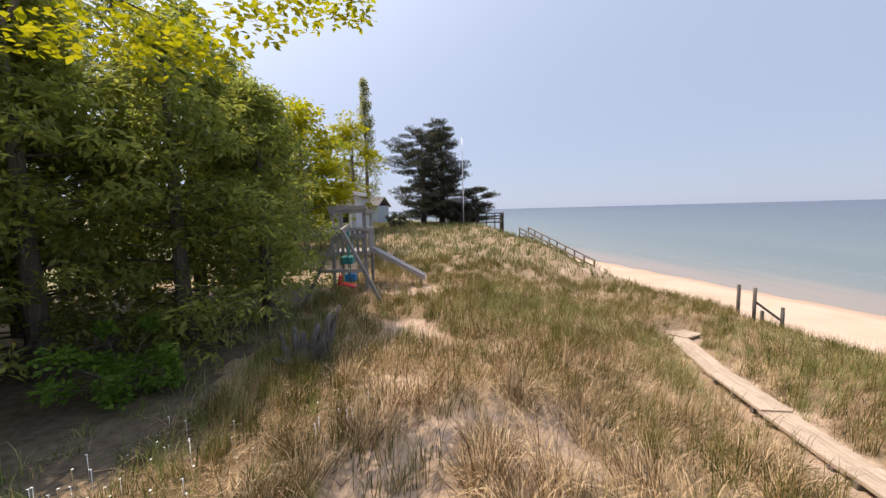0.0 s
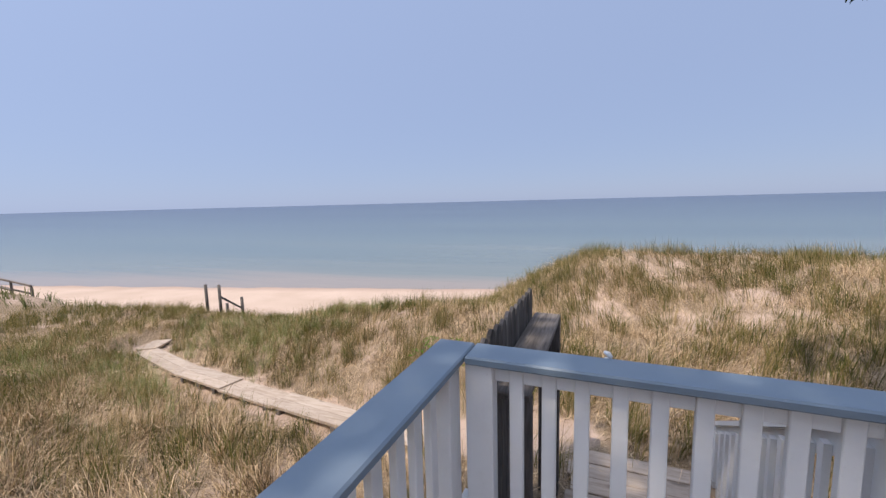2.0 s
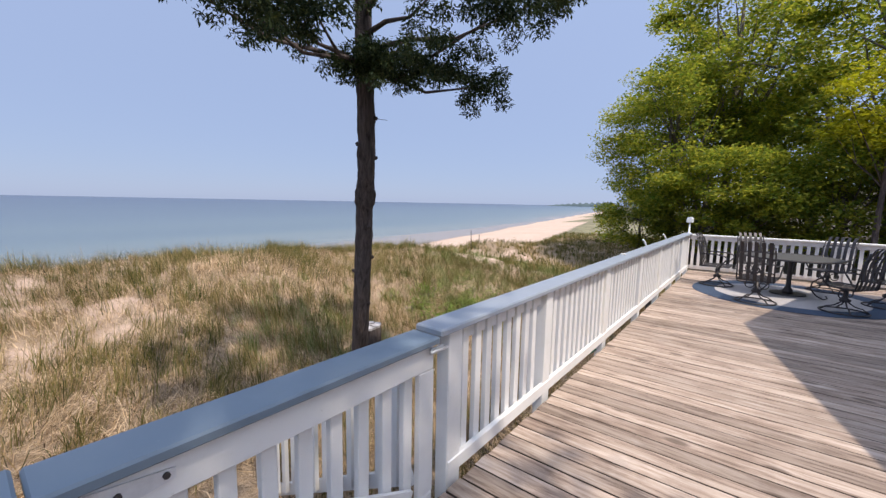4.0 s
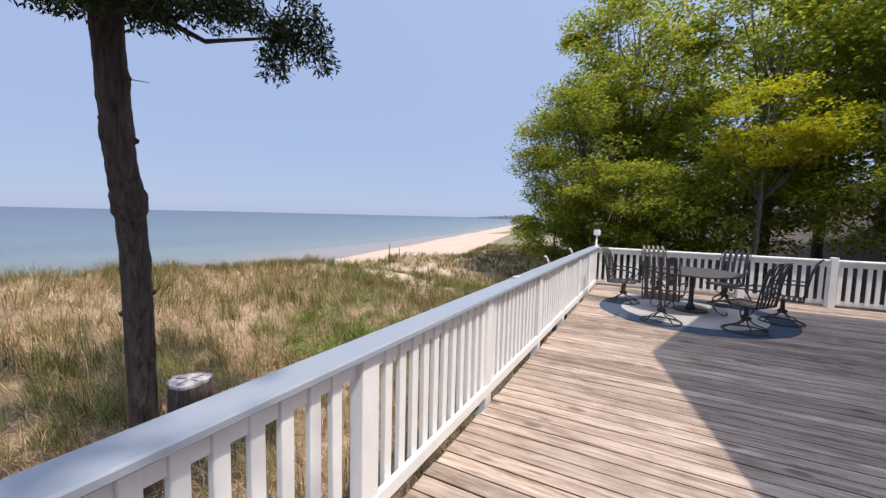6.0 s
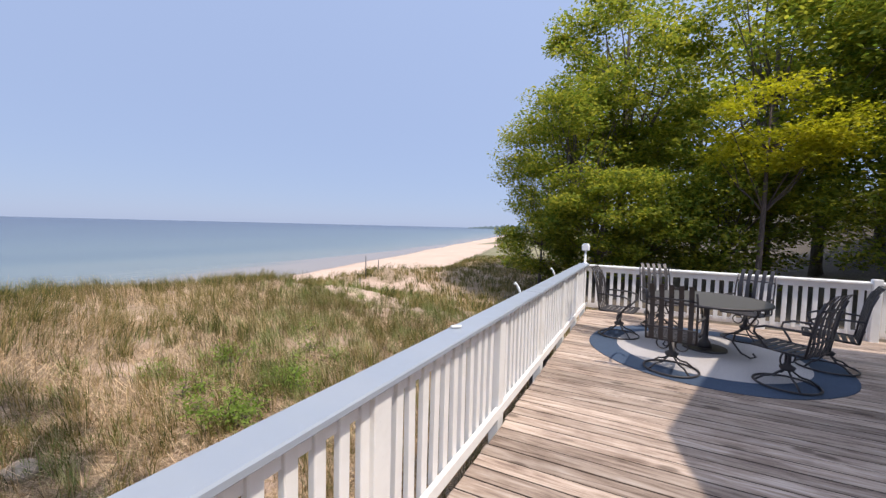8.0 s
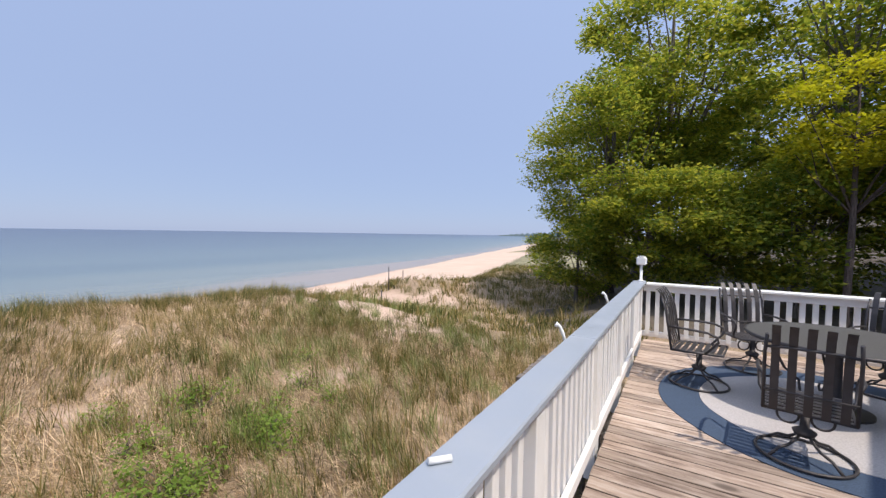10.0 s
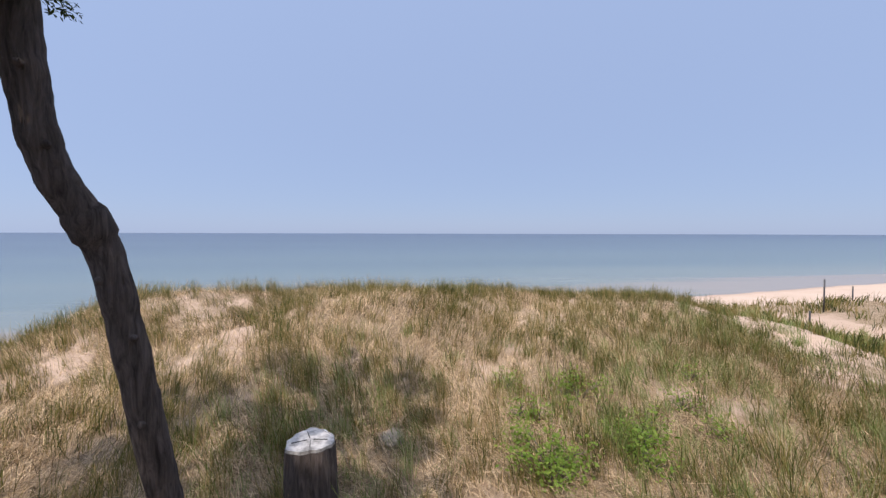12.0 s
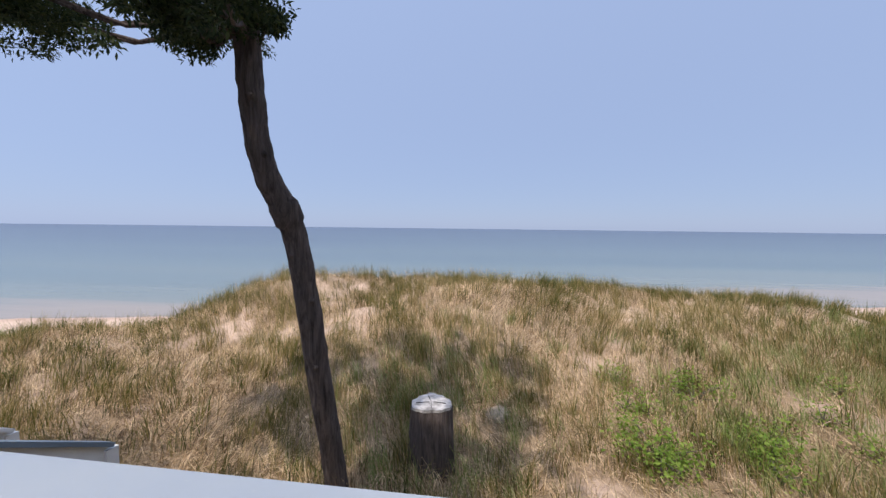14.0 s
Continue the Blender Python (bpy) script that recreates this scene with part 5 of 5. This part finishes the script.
for o in (Vector((0, 0, 0)), Vector((1.0, 0.35, 0))):
    part("handrail", beam(A + o + Vector((0, 0, 0.45)), B + o + Vector((0, 0, 0.95)), 0.09, 0.11), GREYWOOD, bst)
    part("mid_rail", beam(A + o, B + o + Vector((0, 0, 0.45)), 0.07, 0.1), GREYWOOD, bst)
    part("stringer", beam(A + o - Vector((0, 0, 0.5)), B + o - Vector((0, 0, 0.05)), 0.08, 0.26), GREYWOOD, bst)
    for k in range(9):
        p = A.lerp(B, k / 8) + o
        part("post", boxed((p.x - 0.05, p.y - 0.05, min(gz(p.x, p.y), p.z) - 0.4), (p.x + 0.05, p.y + 0.05, p.z + 0.5 + 0.45 * k / 8)), GREYWOODZ, bst)
for k in range(26):
    p = A.lerp(B, (k + 0.5) / 26) + Vector((0.5, 0.17, -0.38 + 0.4 * k / 26))
    part("tread", boxed((p.x - 0.5, p.y - 0.16, p.z - 0.03), (p.x + 0.5, p.y + 0.16, p.z + 0.02)), GREYWOOD, bst)

# play tower with swing and slide
PZ = gz(-3.2, 12.6)
play = thing("play_tower", "weathered grey wooden play tower with railings and slide", "playset", (0, 0, 0))
for x in (-3.85, -2.75):
    for y in (13.2, 14.4):
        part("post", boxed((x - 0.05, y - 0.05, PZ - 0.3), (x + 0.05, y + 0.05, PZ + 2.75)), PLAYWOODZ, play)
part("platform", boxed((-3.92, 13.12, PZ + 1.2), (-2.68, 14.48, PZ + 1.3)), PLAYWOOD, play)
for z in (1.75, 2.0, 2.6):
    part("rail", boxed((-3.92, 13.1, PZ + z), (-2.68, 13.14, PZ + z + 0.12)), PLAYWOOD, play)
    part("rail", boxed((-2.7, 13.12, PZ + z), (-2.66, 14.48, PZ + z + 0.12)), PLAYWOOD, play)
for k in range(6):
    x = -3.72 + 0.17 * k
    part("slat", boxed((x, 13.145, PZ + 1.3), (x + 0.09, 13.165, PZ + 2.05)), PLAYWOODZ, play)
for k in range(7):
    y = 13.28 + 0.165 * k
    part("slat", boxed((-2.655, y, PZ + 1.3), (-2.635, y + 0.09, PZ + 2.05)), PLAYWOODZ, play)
part("header", boxed((-3.95, 13.06, PZ + 2.72), (-2.65, 13.1, PZ + 2.84)), PLAYWOOD, play)
bm = bmesh.new()
pr = [(-0.26, 0.16), (-0.22, 0.0), (0.22, 0.0), (0.26, 0.16), (0.23, 0.16), (0.19, 0.03), (-0.19, 0.03), (-0.23, 0.16)]
a = [bm.verts.new((-2.62, 13.75 + u, PZ + 1.25 + v)) for u, v in pr]
b = [bm.verts.new((-0.75, 13.55 + u, PZ + 0.22 + v)) for u, v in pr]
bm.faces.new(a)
bm.faces.new(b[::-1])
for k in range(8):
    bm.faces.new((a[k], b[k], b[(k + 1) % 8], a[(k + 1) % 8]))
part("slide", bm, mat_plain("grey_slide", (0.42, 0.42, 0.46), 0.5), play, "grey plastic slide")
part("slide_foot", boxed((-0.95, 13.42, gz(-0.9, 13.5) - 0.2), (-0.87, 13.7, PZ + 0.26)), PLAYWOODZ, play)
part("swing_beam", beam((-3.05, 11.2, PZ + 2.05), (-3.3, 13.2, PZ + 2.15), 0.09, 0.18), PLAYWOOD, play)
for x in (-4.25, -1.85):
    part("frame_leg", beam((x, 11.05, gz(x, 11.05) - 0.15), (-3.05 + (0.05 if x > -3 else -0.05), 11.2, PZ + 2.1), 0.09, 0.09), PLAYWOODZ, play)
part("crossbar", beam((-3.72, 11.12, PZ + 0.95), (-2.38, 11.12, PZ + 0.95), 0.06, 0.1), PLAYWOOD, play)
sw = thing("toddler_swing", "red plastic toddler swing hanging on chains", "swing", (-3.15, 12.0, PZ))
bm = bmesh.new()
box(bm, (-0.25, -0.16, 0.34), (0.20, 0.16, 0.40), pose(0, 0, 0, 0, 14, 0), 0.02)
box(bm, (-0.30, -0.16, 0.34), (-0.24, 0.16, 0.66), pose(0, 0, 0, 0, 8, 0), 0.02)
part("seat", bm, RED, sw, "red moulded seat")
for x, y in ((-0.22, -0.14), (-0.22, 0.14), (0.14, 0), ):
    part("chain", tubed([(x, y, 0.42), (0.0, y * 0.5, 2.03)], 0.012, 5), IRON, sw)
sb = thing("blue_swing", "blue plastic swing seat on teal chains", "swing", (-3.2, 12.7, PZ))
part("seat", boxed((-0.16, -0.14, 0.36), (0.22, 0.14, 0.62), bevel=0.04), BLUE, sb)
part("backrest", boxed((-0.25, -0.2, 0.95), (0.15, 0.2, 1.2), bevel=0.03), TEAL, sb, "teal slatted seat")
for y in (-0.13, 0.13):
    part("chain", tubed([(0.0, y, 0.6), (0.0, y * 0.6, 2.1)], 0.02, 5), TEAL, sb)

# driftwood root, shrubs
dw = thing("driftwood", "grey weathered driftwood root in the dune grass", "driftwood", (-2.45, 6.6, gz(-2.45, 6.6) + 0.08))
DRIFT = mat_bark("grey_driftwood", (0.06, 0.053, 0.05), (0.30, 0.28, 0.265))
for px, py, tx, ty, tz, r in ((-0.38, 0.0, -0.55, 0.0, 0.42, 0.06), (-0.28, 0.05, -0.3, 0.08, 0.55, 0.08), (-0.15, -0.05, -0.1, -0.05, 0.5, 0.10), (0.0, 0.02, 0.12, 0.0, 0.62, 0.10), (0.12, 0.0, 0.36, 0.0, 0.78, 0.085), (0.2, 0.05, 0.52, 0.05, 0.92, 0.06), (0.0, -0.12, 0.28, -0.2, 0.42, 0.06), (-0.3, -0.1, -0.6, -0.25, 0.1, 0.06)):
    a, b = Vector((px, py, -0.1)), Vector((tx, ty, tz))
    bm = tubed([a.lerp(b, q) + 0.05 * Vector((noise.noise(Vector((q * 4, px * 9, 0))), noise.noise(Vector((q * 4, px * 9, 5))), 0)) for q in np.linspace(0, 1, 9)], [r * (1.15 - 0.75 * q ** 1.6) for q in np.linspace(0, 1, 9)], 9)
    for v in bm.verts:
        v.co += Vector((noise.noise(v.co * 14), noise.noise(v.co * 14 + Vector((5, 0, 0))), 0)) * 0.035
    part("root", bm, DRIFT, dw)


def shrub(label, x, y, r, h, per, size, seed, leaf=SHRUBLEAF):
    g = np.random.default_rng(seed)
    z = gz(x, y)
    t = thing("shrub", label, "shrub")
    cl = crown_clumps(g, (x, y, z + h * 0.5), (r, r, h * 0.5), max(8, int(26 * r)), 0.22, 0.2)
    bm = bmesh.new()
    for c, s in cl:
        tube(bm, [(x, y, z - 0.1), ((x * 2 + c[0]) / 3, (y * 2 + c[1]) / 3, (z + c[2]) / 2), c], [0.012, 0.008, 0.003], 4)
    part("stem", bm, GREYBARK, t)
    leaves("foliage", cl, per, size, leaf, t, seed + 3, flat=0.8)


shrub("bright green leafy shrub in the cedar shade", -4.8, 5.4, 0.85, 1.15, 110, 0.09, 71)
shrub("low green bushy plant in the dune grass", 5.55, -8.15, 0.55, 0.42, 60, 0.05, 72, WEEDLEAF)
shrub("low green bushy plant in the dune grass", 6.7, -9.05, 0.4, 0.3, 45, 0.05, 73, WEEDLEAF)
shrub("low green bushy plant in the dune grass", 5.75, -9.4, 0.4, 0.32, 45, 0.05, 74, WEEDLEAF)
for k in range(12):
    shrub("small bright green weed in the dune grass", 5.2 + random.uniform(0, 2.0), -7.8 - random.uniform(0, 3.4), 0.17, 0.24, 30, 0.045, 400 + k, WEEDLEAF)
shrub("low green plant beside the boardwalk", 5.73, 1.69, 0.4, 0.35, 45, 0.05, 75)
shrub("dark low bush on the bluff", -4.6, 39.0, 1.3, 1.5, 60, 0.2, 76, PINELEAF)

wf = np.random.default_rng(88)
fv, ff = [], []
for cx, cy, sp, n in ((-3.6, 2.9, 0.35, 26), (-2.9, 2.7, 0.25, 14), (-2.2, 2.5, 0.3, 22), (-2.4, 3.6, 0.3, 12), (-1.3, 4.1, 0.3, 14), (-3.2, 3.9, 0.4, 10)):
    for _ in range(n):
        x, y = cx + wf.normal(0, sp), cy + wf.normal(0, sp)
        z = gz(x, y) + wf.uniform(0.1, 0.3)
        k = len(fv)
        a = wf.uniform(0, 2 * pi, 1)[0]
        for q in range(5):
            fv.append((x + 0.013 * cos(a + q * 1.2566), y + 0.013 * sin(a + q * 1.2566), z + 0.004 * (q % 2)))
        fv.append((x, y, z - 0.004))
        fv.append((x + 0.004, y, gz(x, y) - 0.02))
        ff += [(k, k + 1, k + 5), (k + 1, k + 2, k + 5), (k + 2, k + 3, k + 5), (k + 3, k + 4, k + 5), (k + 4, k, k + 5), (k + 5, k + 6, k)]
tagged(raw("wildflower", fv, ff, PLASTIC), "tiny white wildflowers in the shaded grass", "flowers", kind="stuff")

# far headland on the horizon
hv, hf = [], []
for i in range(41):
    f = i / 40
    x, y = 520 + 260 * f, -1900 + 120 * f
    h = 26 * (1 - f) ** 0.6 * (0.8 + 0.2 * sin(i * 1.7)) + 0.1
    hv += [(x, y, LAKE - 1), (x, y, LAKE + h), (x - 10, y - 60, LAKE - 1)]
    if i:
        k = 3 * i
        hf += [(k - 3, k, k + 1), (k - 3, k + 1, k - 2), (k - 2, k + 1, k + 2), (k - 2, k + 2, k - 1)]
tagged(raw("backdrop", hv, hf, mat_plain("far_woods", (0.10, 0.14, 0.15), 0.9, 0, 0.2, 0.02)), "hazy wooded headland across the water", "headland", kind="structure")

# deck planks
PW = 0.1455
n_pl = int((NORTH - SOUTH + 0.01) / PW)
for i in range(n_pl):
    y = SOUTH + (i + 0.5) * PW
    cut = [-7.9, random.choice((-4.6, -3.4, -2.2)), EDGE - random.choice((0.0, 0.004, 0.01))]
    for a, b in zip(cut, cut[1:]):
        w = PW / 2 - 0.0065
        bm = boxed((0, -w, -0.032 + random.uniform(-0.001, 0.0015)), (b - a - 0.003, w, random.uniform(-0.0015, 0.0008)), bevel=0.003)
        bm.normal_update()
        # all but the top faces carry painted gap shade, so seams read dark
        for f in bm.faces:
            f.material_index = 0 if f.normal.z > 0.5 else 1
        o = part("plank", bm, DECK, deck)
        o.data.materials.append(GAPSHADE)
        o.matrix_world = pose(a, y, 0, 0, 0, 0)
